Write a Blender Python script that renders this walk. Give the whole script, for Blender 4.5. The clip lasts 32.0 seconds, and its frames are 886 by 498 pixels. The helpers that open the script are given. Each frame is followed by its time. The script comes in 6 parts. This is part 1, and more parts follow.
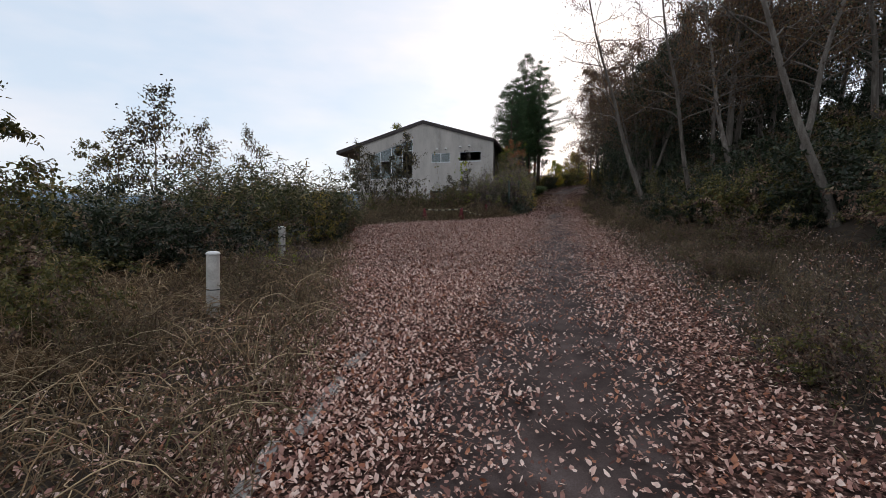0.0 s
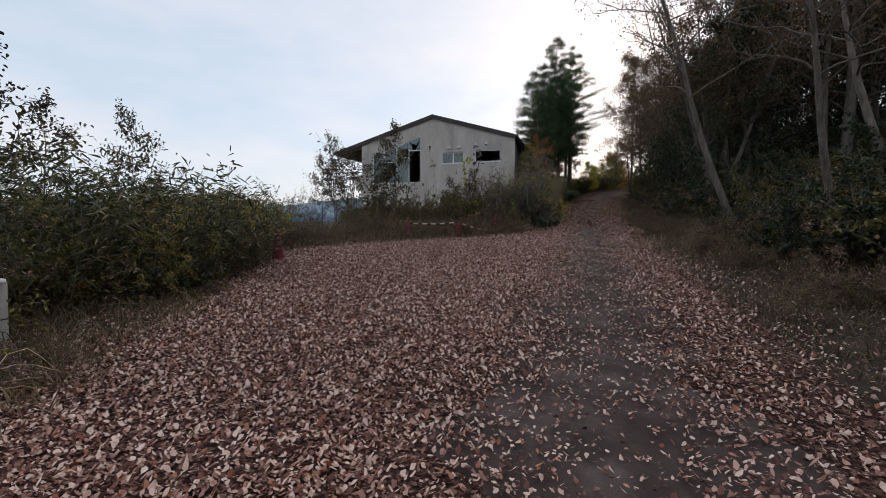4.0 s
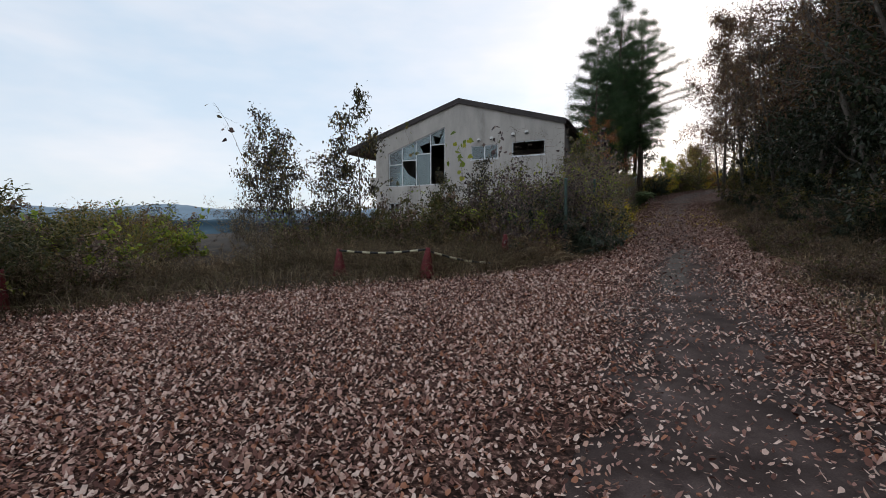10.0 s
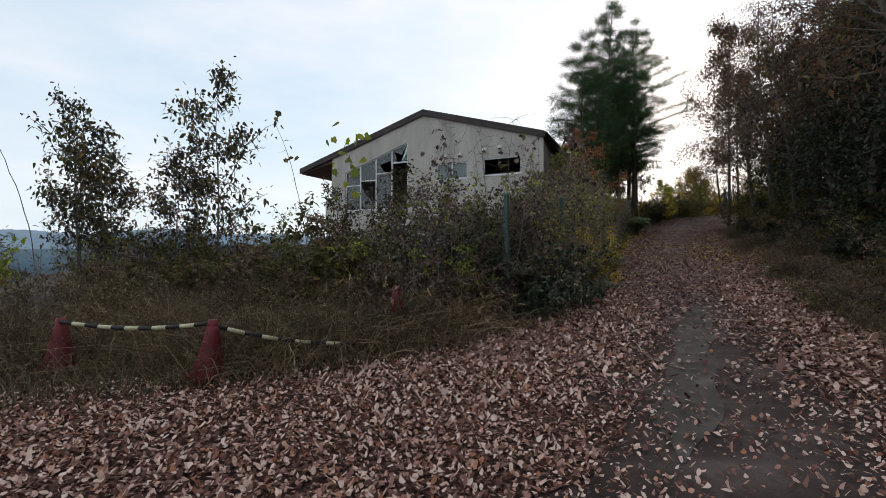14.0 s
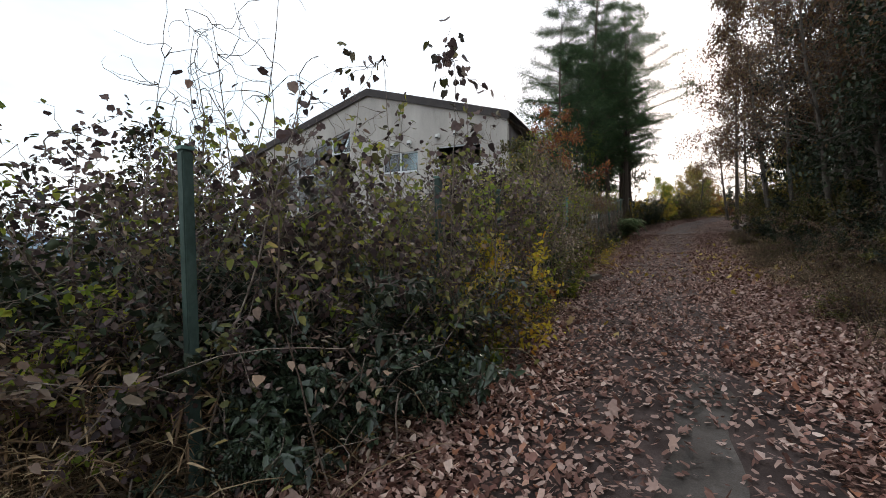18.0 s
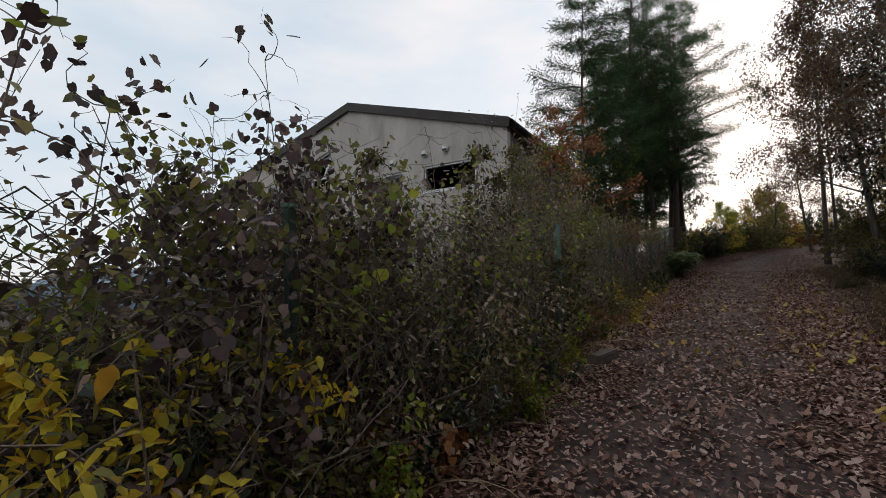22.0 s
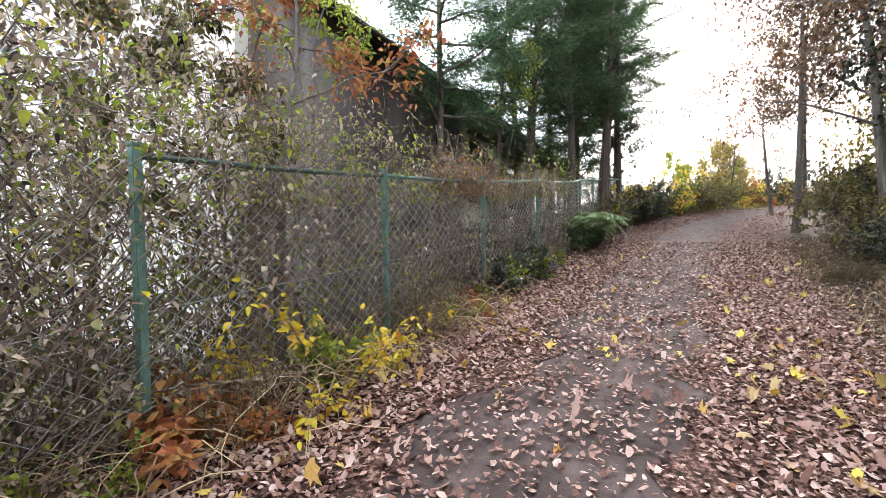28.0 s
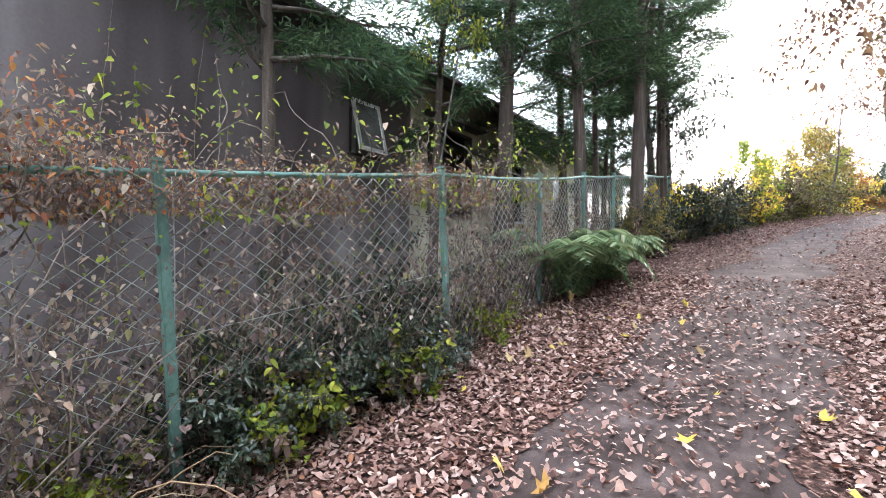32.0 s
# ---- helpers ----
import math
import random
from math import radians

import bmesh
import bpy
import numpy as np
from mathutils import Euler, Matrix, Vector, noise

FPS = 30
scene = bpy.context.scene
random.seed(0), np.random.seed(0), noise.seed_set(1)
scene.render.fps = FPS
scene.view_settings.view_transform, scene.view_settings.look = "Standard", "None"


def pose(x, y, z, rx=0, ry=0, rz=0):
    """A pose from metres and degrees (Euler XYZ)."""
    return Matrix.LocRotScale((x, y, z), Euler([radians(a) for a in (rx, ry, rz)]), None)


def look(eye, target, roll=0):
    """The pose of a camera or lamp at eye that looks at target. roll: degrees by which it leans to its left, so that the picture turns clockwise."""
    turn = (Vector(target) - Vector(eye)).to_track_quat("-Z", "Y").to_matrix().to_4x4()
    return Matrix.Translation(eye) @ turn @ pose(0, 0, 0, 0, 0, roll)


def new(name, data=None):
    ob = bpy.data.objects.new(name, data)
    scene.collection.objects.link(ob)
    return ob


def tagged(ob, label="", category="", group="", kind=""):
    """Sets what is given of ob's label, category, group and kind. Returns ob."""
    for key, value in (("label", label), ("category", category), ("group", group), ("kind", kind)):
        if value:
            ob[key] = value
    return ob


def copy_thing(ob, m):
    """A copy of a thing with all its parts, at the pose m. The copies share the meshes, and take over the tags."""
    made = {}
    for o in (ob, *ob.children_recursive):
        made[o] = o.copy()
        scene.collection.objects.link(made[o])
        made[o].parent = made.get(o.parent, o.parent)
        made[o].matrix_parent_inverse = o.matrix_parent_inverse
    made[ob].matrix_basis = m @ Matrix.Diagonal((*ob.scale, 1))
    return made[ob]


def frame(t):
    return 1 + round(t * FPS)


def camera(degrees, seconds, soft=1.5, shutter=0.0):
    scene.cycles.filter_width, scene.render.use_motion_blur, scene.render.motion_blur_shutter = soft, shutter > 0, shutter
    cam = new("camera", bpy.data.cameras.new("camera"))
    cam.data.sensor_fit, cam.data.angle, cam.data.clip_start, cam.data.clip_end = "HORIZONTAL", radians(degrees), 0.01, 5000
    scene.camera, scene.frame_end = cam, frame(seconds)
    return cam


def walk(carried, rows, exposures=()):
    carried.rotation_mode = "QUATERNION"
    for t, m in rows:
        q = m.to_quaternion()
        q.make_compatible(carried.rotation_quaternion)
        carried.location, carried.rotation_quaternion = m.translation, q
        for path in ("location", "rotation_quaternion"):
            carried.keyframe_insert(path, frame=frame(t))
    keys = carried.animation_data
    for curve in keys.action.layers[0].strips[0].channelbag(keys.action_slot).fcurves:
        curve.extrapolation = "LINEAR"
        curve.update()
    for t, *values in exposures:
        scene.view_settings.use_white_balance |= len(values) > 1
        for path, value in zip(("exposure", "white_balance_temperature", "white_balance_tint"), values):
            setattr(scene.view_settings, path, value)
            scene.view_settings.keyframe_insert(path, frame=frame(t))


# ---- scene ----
# ================= camera and walk =================
cam = camera(89.3, 32.0, soft=0.75)
PATH = [
    (0, (2.009, 1.065, 1.621), (1.868, 3.055, 1.482), 0.08),
    (0.5, (2.137, 1.744, 1.665), (1.976, 3.734, 1.542), 0.33),
    (1, (2.245, 2.411, 1.709), (2.059, 4.399, 1.604), 0.41),
    (1.5, (2.354, 3.071, 1.750), (2.144, 5.058, 1.657), 0.25),
    (2, (2.470, 3.737, 1.792), (2.258, 5.724, 1.702), 0.32),
    (2.5, (2.584, 4.407, 1.837), (2.380, 6.395, 1.740), 0.43),
    (4.5, (2.929, 7.028, 2.024), (2.578, 8.994, 1.902), -0.20),
    (5, (2.971, 7.661, 2.062), (2.529, 9.607, 1.936), -0.38),
    (5.5, (3.017, 8.281, 2.101), (2.517, 10.212, 1.963), -0.10),
    (6, (3.045, 8.880, 2.135), (2.514, 10.802, 1.985), -0.30),
    (6.5, (3.117, 9.451, 2.160), (2.578, 11.370, 2.001), -0.22),
    (7, (3.188, 10.007, 2.186), (2.631, 11.922, 2.030), -0.29),
    (7.5, (3.259, 10.550, 2.209), (2.694, 12.463, 2.066), -0.16),
    (8, (3.312, 11.071, 2.235), (2.746, 12.985, 2.112), -0.31),
    (8.5, (3.388, 11.583, 2.266), (2.842, 13.504, 2.159), -0.18),
    (9, (3.491, 12.083, 2.306), (2.960, 14.009, 2.210), -0.26),
    (9.5, (3.608, 12.569, 2.344), (3.078, 14.496, 2.249), -0.19),
    (10, (3.727, 13.031, 2.368), (3.179, 14.952, 2.272), -0.13),
    (10.5, (3.811, 13.460, 2.380), (3.235, 15.372, 2.279), -0.28),
    (11, (3.911, 13.918, 2.402), (3.305, 15.821, 2.292), -0.29),
    (11.5, (4.015, 14.401, 2.433), (3.384, 16.295, 2.315), -0.35),
    (12, (4.092, 14.922, 2.468), (3.452, 16.813, 2.344), -0.26),
    (12.5, (4.190, 15.421, 2.498), (3.564, 17.317, 2.380), -0.05),
    (13, (4.269, 15.910, 2.529), (3.671, 17.816, 2.432), 0.13),
    (13.5, (4.316, 16.425, 2.565), (3.745, 18.341, 2.516), -0.10),
    (14, (4.386, 16.943, 2.608), (3.844, 18.868, 2.626), 0.02),
    (14.5, (4.452, 17.438, 2.644), (3.933, 19.368, 2.714), -0.08),
    (15, (4.568, 17.899, 2.664), (4.088, 19.839, 2.750), 0.05),
    (15.5, (4.697, 18.384, 2.698), (4.249, 20.332, 2.771), -0.16),
    (17.5, (5.213, 20.470, 2.819), (4.672, 22.396, 2.805), -0.05),
    (18, (5.358, 20.985, 2.865), (4.809, 22.908, 2.894), -0.09),
    (18.5, (5.518, 21.486, 2.924), (4.952, 23.402, 3.003), 0.03),
    (19, (5.671, 21.966, 2.978), (5.079, 23.873, 3.091), 0.17),
    (19.5, (5.781, 22.441, 3.030), (5.153, 24.335, 3.163), -0.17),
    (20, (5.882, 22.904, 3.065), (5.227, 24.789, 3.190), 0.01),
    (20.5, (5.939, 23.356, 3.098), (5.265, 25.235, 3.223), -0.09),
    (21, (5.988, 23.808, 3.148), (5.303, 25.682, 3.281), -0.06),
    (21.5, (6.068, 24.258, 3.204), (5.364, 26.124, 3.352), 0.13),
    (22, (6.104, 24.700, 3.248), (5.346, 26.543, 3.421), -0.06),
    (22.5, (6.163, 25.138, 3.286), (5.362, 26.961, 3.477), -0.07),
    (23, (6.253, 25.589, 3.323), (5.442, 27.408, 3.509), -0.01),
    (23.5, (6.349, 26.065, 3.356), (5.553, 27.895, 3.502), -0.06),
    (24, (6.511, 26.563, 3.390), (5.762, 28.416, 3.471), 0.34),
    (24.5, (6.641, 27.065, 3.421), (5.932, 28.935, 3.457), 0.29),
    (25, (6.779, 27.586, 3.456), (6.129, 29.477, 3.472), 0.37),
    (25.5, (6.932, 28.135, 3.496), (6.336, 30.044, 3.518), 0.25),
    (27.5, (7.566, 30.475, 3.690), (6.961, 32.381, 3.692), 0.77),
    (28, (7.725, 31.089, 3.744), (7.100, 32.989, 3.713), 0.85),
    (28.5, (7.872, 31.710, 3.812), (7.218, 33.599, 3.762), 0.95),
    (29, (8.026, 32.330, 3.890), (7.329, 34.203, 3.833), 0.86),
    (29.5, (8.134, 32.945, 3.957), (7.394, 34.802, 3.893), 0.90),
    (30, (8.234, 33.536, 4.013), (7.471, 35.383, 3.946), 1.07),
    (30.5, (8.314, 34.131, 4.057), (7.532, 35.970, 3.983), 0.97),
    (31, (8.408, 34.716, 4.117), (7.608, 36.548, 4.053), 0.85),
    (31.5, (8.517, 35.289, 4.184), (7.694, 37.111, 4.139), 0.89),
    (32, (8.560, 35.848, 4.240), (7.690, 37.649, 4.236), 0.62),
]
EXPOSURES = [(0, 0.25, 7010, 24), (2, 0.1, 7010, 24), (5, 0.2, 6960, 23), (8.5, 0.25, 6890, 22), (11, 0.25, 6940, 21), (13.7, 0.45, 7040, 20), (14.8, -0.05, 7040, 20), (15.6, -0.1, 7040, 20), (17.2, 0.8, 7140, 21), (18.2, 0.85, 7240, 21), (19.0, 0.55, 7500, 23), (20, 0.27, 7520, 23), (21.0, 0.35, 7450, 22), (22.6, 0.2, 7340, 22), (23.4, 0.2, 7290, 22), (24.2, 1.0, 7130, 21), (25.2, 2.25, 7200, 22), (27.5, 2.85, 7060, 22), (29, 3.22, 6900, 22), (30, 3.3, 6750, 22), (32, 3.42, 6600, 22)]
walk(cam, [(t, look(eye, target, roll)) for t, eye, target, roll in PATH], EXPOSURES)

# ================= world, sun =================
SUN_AZ = radians(13.0)      # to the right of the +y axis
SUN_EL = radians(20.0)
world = bpy.data.worlds.new("sky")
scene.world = world
world.use_nodes = True
wn = world.node_tree.nodes
wl = world.node_tree.links
wn.clear()
w_out = wn.new("ShaderNodeOutputWorld")
w_bg = wn.new("ShaderNodeBackground")
w_sky = wn.new("ShaderNodeTexSky")
w_sky.sky_type = 'NISHITA'
w_sky.sun_disc = False
w_sky.sun_elevation = SUN_EL
w_sky.sun_rotation = SUN_AZ
w_sky.air_density = 1.0
w_sky.dust_density = 1.0
w_sky.ozone_density = 1.0
w_bg.inputs["Strength"].default_value = 0.13
# thin streaks of high cloud
w_tc = wn.new("ShaderNodeTexCoord")
w_map = wn.new("ShaderNodeMapping")
w_map.inputs["Scale"].default_value = (1.5, 1.5, 4.6)
w_map.inputs["Rotation"].default_value = (0.12, 0.1, 0.3)
w_noise = wn.new("ShaderNodeTexNoise")
w_noise.inputs["Scale"].default_value = 1.5
w_noise.inputs["Detail"].default_value = 7.0
w_noise.inputs["Roughness"].default_value = 0.58
w_noise.inputs["Distortion"].default_value = 0.5
w_ramp = wn.new("ShaderNodeValToRGB")
w_ramp.color_ramp.elements[0].position = 0.44
w_ramp.color_ramp.elements[0].color = (0.8, 0.8, 0.8, 1)
w_ramp.color_ramp.elements[1].position = 0.68
w_ramp.color_ramp.elements[1].color = (0.9, 0.9, 0.9, 1)
w_mix = wn.new("ShaderNodeMixRGB")
wl.new(w_tc.outputs["Generated"], w_map.inputs["Vector"])
wl.new(w_map.outputs["Vector"], w_noise.inputs["Vector"])
wl.new(w_noise.outputs["Fac"], w_ramp.inputs["Fac"])
wl.new(w_ramp.outputs["Color"], w_mix.inputs["Fac"])
w_noise2 = wn.new("ShaderNodeTexNoise")
w_noise2.inputs["Scale"].default_value = 1.5
w_noise2.inputs["Detail"].default_value = 4.5
w_noise2.inputs["Roughness"].default_value = 0.55
w_ramp2 = wn.new("ShaderNodeValToRGB")
w_ramp2.color_ramp.elements[0].position = 0.38
w_ramp2.color_ramp.elements[0].color = (0.6, 0.815, 0.95, 1)
w_ramp2.color_ramp.elements[1].position = 0.7
w_ramp2.color_ramp.elements[1].color = (0.85, 0.955, 1.0, 1)
w_gain = wn.new("ShaderNodeVectorMath")
w_gain.operation = 'SCALE'
w_gain.inputs["Scale"].default_value = 6.7
wl.new(w_map.outputs["Vector"], w_noise2.inputs["Vector"])
wl.new(w_noise2.outputs["Fac"], w_ramp2.inputs["Fac"])
wl.new(w_ramp2.outputs["Color"], w_gain.inputs[0])
wl.new(w_gain.outputs[0], w_mix.inputs["Color2"])
wl.new(w_sky.outputs["Color"], w_mix.inputs["Color1"])
wl.new(w_mix.outputs["Color"], w_bg.inputs["Color"])
wl.new(w_bg.outputs["Background"], w_out.inputs["Surface"])

sun_data = bpy.data.lights.new("sun", 'SUN')
sun_data.energy = 0.8
sun_data.angle = radians(12)
sun_data.color = (1.0, 0.94, 0.86)
sun = new("sun", sun_data)
sun_dir = Vector((math.sin(SUN_AZ) * math.cos(SUN_EL), math.cos(SUN_AZ) * math.cos(SUN_EL), math.sin(SUN_EL)))
sun.matrix_basis = look(tuple(sun_dir * 60), (0, 0, 0))

# ================= materials =================
def shader(name):
    m = bpy.data.materials.new(name)
    m.use_nodes = True
    n = m.node_tree.nodes
    n.clear()
    out = n.new("ShaderNodeOutputMaterial")
    return m, n, m.node_tree.links, out


def ramp_node(n, stops):
    r = n.new("ShaderNodeValToRGB")
    e = r.color_ramp.elements
    e[0].position, e[0].color = stops[0][0], (*stops[0][1], 1)
    e[1].position, e[1].color = stops[-1][0], (*stops[-1][1], 1)
    for p, c in stops[1:-1]:
        k = e.new(p)
        k.color = (*c, 1)
    return r


def leaf_mat(name, stops, translucent=0.3, rough=0.6, gloss=0.25):
    """Leaves: colour by island, mottled, light shining through."""
    m, n, l, out = shader(name)
    geo = n.new("ShaderNodeNewGeometry")
    r = ramp_node(n, stops)
    l.new(geo.outputs["Random Per Island"], r.inputs["Fac"])
    tc = n.new("ShaderNodeTexCoord")
    nz = n.new("ShaderNodeTexNoise")
    nz.inputs["Scale"].default_value = 40
    nz.inputs["Detail"].default_value = 4
    l.new(tc.outputs["Object"], nz.inputs["Vector"])
    info = n.new("ShaderNodeObjectInfo")
    mr = n.new("ShaderNodeMapRange")
    mr.inputs["To Min"].default_value = 0.75
    mr.inputs["To Max"].default_value = 1.25
    l.new(info.outputs["Random"], mr.inputs["Value"])
    mr2 = n.new("ShaderNodeMapRange")
    mr2.inputs["To Min"].default_value = 0.6
    mr2.inputs["To Max"].default_value = 1.4
    l.new(nz.outputs["Fac"], mr2.inputs["Value"])
    mu = n.new("ShaderNodeMath")
    mu.operation = 'MULTIPLY'
    l.new(mr.outputs[0], mu.inputs[0])
    l.new(mr2.outputs[0], mu.inputs[1])
    mx = n.new("ShaderNodeVectorMath")
    mx.operation = 'SCALE'
    l.new(r.outputs["Color"], mx.inputs[0])
    l.new(mu.outputs[0], mx.inputs["Scale"])
    b = n.new("ShaderNodeBsdfPrincipled")
    b.inputs["Roughness"].default_value = rough
    b.inputs["Specular IOR Level"].default_value = gloss
    l.new(mx.outputs[0], b.inputs["Base Color"])
    t = n.new("ShaderNodeBsdfTranslucent")
    l.new(mx.outputs[0], t.inputs["Color"])
    s = n.new("ShaderNodeMixShader")
    s.inputs[0].default_value = translucent
    l.new(b.outputs[0], s.inputs[1])
    l.new(t.outputs[0], s.inputs[2])
    l.new(s.outputs[0], out.inputs["Surface"])
    return m


def surf_mat(name, stops, scale=4.0, rough=0.8, bump=0.3, fine=60.0, metal=0.0, streak=None, spec=0.3, dist=0.01, detail=8.0, grit=0.35):
    """A worn surface: broad stains from one noise, grain from another, relief from both."""
    m, n, l, out = shader(name)
    tc = n.new("ShaderNodeTexCoord")
    mp = n.new("ShaderNodeMapping")
    if streak:
        mp.inputs["Scale"].default_value = streak
    l.new(tc.outputs["Object"], mp.inputs["Vector"])
    a = n.new("ShaderNodeTexNoise")
    a.inputs["Scale"].default_value = scale
    a.inputs["Detail"].default_value = detail
    a.inputs["Roughness"].default_value = 0.62
    l.new(mp.outputs[0], a.inputs["Vector"])
    f = n.new("ShaderNodeTexNoise")
    f.inputs["Scale"].default_value = fine
    f.inputs["Detail"].default_value = 5
    l.new(tc.outputs["Object"], f.inputs["Vector"])
    add = n.new("ShaderNodeMath")
    add.operation = 'MULTIPLY_ADD'
    l.new(f.outputs["Fac"], add.inputs[0])
    add.inputs[1].default_value = grit
    l.new(a.outputs["Fac"], add.inputs[2])
    sub = n.new("ShaderNodeMath")
    sub.operation = 'SUBTRACT'
    l.new(add.outputs[0], sub.inputs[0])
    sub.inputs[1].default_value = grit / 2
    r = ramp_node(n, stops)
    l.new(sub.outputs[0], r.inputs["Fac"])
    b = n.new("ShaderNodeBsdfPrincipled")
    b.inputs["Roughness"].default_value = rough
    b.inputs["Metallic"].default_value = metal
    b.inputs["Specular IOR Level"].default_value = spec
    l.new(r.outputs["Color"], b.inputs["Base Color"])
    bp = n.new("ShaderNodeBump")
    bp.inputs["Strength"].default_value = bump
    bp.inputs["Distance"].default_value = dist
    l.new(add.outputs[0], bp.inputs["Height"])
    l.new(bp.outputs[0], b.inputs["Normal"])
    l.new(b.outputs[0], out.inputs["Surface"])
    return m


def glass_mat(name):
    m, n, l, out = shader(name)
    tr = n.new("ShaderNodeBsdfTransparent")
    tr.inputs["Color"].default_value = (0.6, 0.7, 0.7, 1)
    gl = n.new("ShaderNodeBsdfGlossy")
    gl.inputs["Roughness"].default_value = 0.05
    fr = n.new("ShaderNodeFresnel")
    fr.inputs["IOR"].default_value = 1.9
    s = n.new("ShaderNodeMixShader")
    l.new(fr.outputs[0], s.inputs[0])
    l.new(tr.outputs[0], s.inputs[1])
    l.new(gl.outputs[0], s.inputs[2])
    l.new(s.outputs[0], out.inputs["Surface"])
    return m


M_ground = surf_mat("soil", [(0.3, (0.022, 0.016, 0.012)), (0.5, (0.045, 0.032, 0.023)), (0.7, (0.085, 0.062, 0.043))], 1.3, 0.95, 0.8, 35, dist=0.04)
M_road = surf_mat("worn_asphalt", [(0.3, (0.034, 0.0235, 0.0215)), (0.48, (0.061, 0.043, 0.039)), (0.62, (0.094, 0.068, 0.0625)), (0.75, (0.14, 0.108, 0.1))], 2.2, 0.95, 0.6, 120, dist=0.01, spec=0.12)
M_mulch = surf_mat("leaf_mulch", [(0.36, (0.02, 0.012, 0.01)), (0.5, (0.065, 0.034, 0.027)), (0.58, (0.17, 0.09, 0.07)), (0.68, (0.4, 0.25, 0.2))], 24, 0.95, 1.0, 38, dist=0.03, spec=0.1)
# The palest stops also carry the sky's sheen on the leaves.
M_litter = leaf_mat("fallen_leaf", [(0.0, (0.075, 0.03, 0.024)), (0.2, (0.2, 0.085, 0.065)), (0.42, (0.46, 0.24, 0.19)), (0.62, (0.8, 0.55, 0.45)), (0.8, (0.86, 0.65, 0.55)), (0.9, (0.5, 0.21, 0.12)), (1.0, (0.22, 0.075, 0.045))], 0.05, 0.6, 0.2)
M_litter_b = leaf_mat("fallen_road_leaf", [(0.0, (0.085, 0.038, 0.03)), (0.25, (0.2, 0.1, 0.078)), (0.5, (0.31, 0.175, 0.142)), (0.78, (0.45, 0.29, 0.24)), (0.92, (0.56, 0.4, 0.34)), (1.0, (0.3, 0.12, 0.06))], 0.05, 0.65, 0.12)
M_litter_y = leaf_mat("fallen_yellow_leaf", [(0.0, (0.34, 0.21, 0.09)), (0.35, (0.44, 0.31, 0.15)), (0.6, (0.56, 0.4, 0.07)), (0.8, (0.58, 0.44, 0.09)), (1.0, (0.4, 0.17, 0.06))], 0.1, 0.7)
M_dark = leaf_mat("evergreen_leaf", [(0.0, (0.014, 0.022, 0.012)), (0.5, (0.026, 0.04, 0.02)), (0.9, (0.048, 0.062, 0.03)), (1.0, (0.07, 0.055, 0.035))], 0.2, 0.5, 0.35)
M_olive = leaf_mat("olive_leaf", [(0.0, (0.1, 0.105, 0.034)), (0.5, (0.19, 0.2, 0.06)), (0.85, (0.29, 0.26, 0.08)), (1.0, (0.36, 0.25, 0.1))], 0.5)
M_brown = leaf_mat("withered_leaf", [(0.0, (0.1, 0.068, 0.056)), (0.45, (0.22, 0.15, 0.115)), (0.8, (0.36, 0.25, 0.18)), (0.93, (0.5, 0.39, 0.29)), (1.0, (0.22, 0.22, 0.08))], 0.42)
M_sapling = leaf_mat("dark_sapling_leaf", [(0.0, (0.03, 0.026, 0.022)), (0.5, (0.06, 0.05, 0.034)), (0.8, (0.09, 0.095, 0.035)), (1.0, (0.22, 0.14, 0.05))], 0.3)
M_thicket = leaf_mat("bramble_leaf", [(0.0, (0.06, 0.038, 0.032)), (0.45, (0.145, 0.09, 0.066)), (0.8, (0.25, 0.155, 0.1)), (0.93, (0.34, 0.26, 0.19)), (1.0, (0.11, 0.12, 0.04))], 0.3)
M_scrub = leaf_mat("scrub_leaf", [(0.0, (0.05, 0.052, 0.019)), (0.5, (0.1, 0.1, 0.032)), (0.85, (0.17, 0.145, 0.048)), (1.0, (0.25, 0.16, 0.065))], 0.35)
M_pale = leaf_mat("pale_dry_leaf", [(0.0, (0.2, 0.15, 0.11)), (0.5, (0.34, 0.27, 0.2)), (1.0, (0.52, 0.43, 0.33))], 0.3)
M_yellow = leaf_mat("yellow_leaf", [(0.0, (0.42, 0.31, 0.03)), (0.6, (0.62, 0.5, 0.05)), (1.0, (0.58, 0.28, 0.04))], 0.4)
M_gold = leaf_mat("golden_leaf", [(0.0, (0.13, 0.14, 0.035)), (0.4, (0.23, 0.19, 0.045)), (0.8, (0.34, 0.25, 0.055)), (1.0, (0.36, 0.16, 0.04))], 0.35)
M_lime = leaf_mat("lime_leaf", [(0.0, (0.13, 0.19, 0.03)), (0.6, (0.26, 0.32, 0.05)), (1.0, (0.45, 0.43, 0.06))], 0.55)
M_red = leaf_mat("russet_leaf", [(0.0, (0.2, 0.06, 0.03)), (0.5, (0.32, 0.11, 0.045)), (1.0, (0.38, 0.2, 0.06))], 0.35)
M_autumn = leaf_mat("autumn_leaf", [(0.0, (0.07, 0.04, 0.03)), (0.5, (0.145, 0.084, 0.056)), (0.85, (0.23, 0.14, 0.064)), (1.0, (0.095, 0.095, 0.04))], 0.4)
M_needle = leaf_mat("conifer_spray", [(0.0, (0.03, 0.065, 0.034)), (0.5, (0.062, 0.115, 0.054)), (1.0, (0.12, 0.18, 0.075))], 0.45, 0.6)
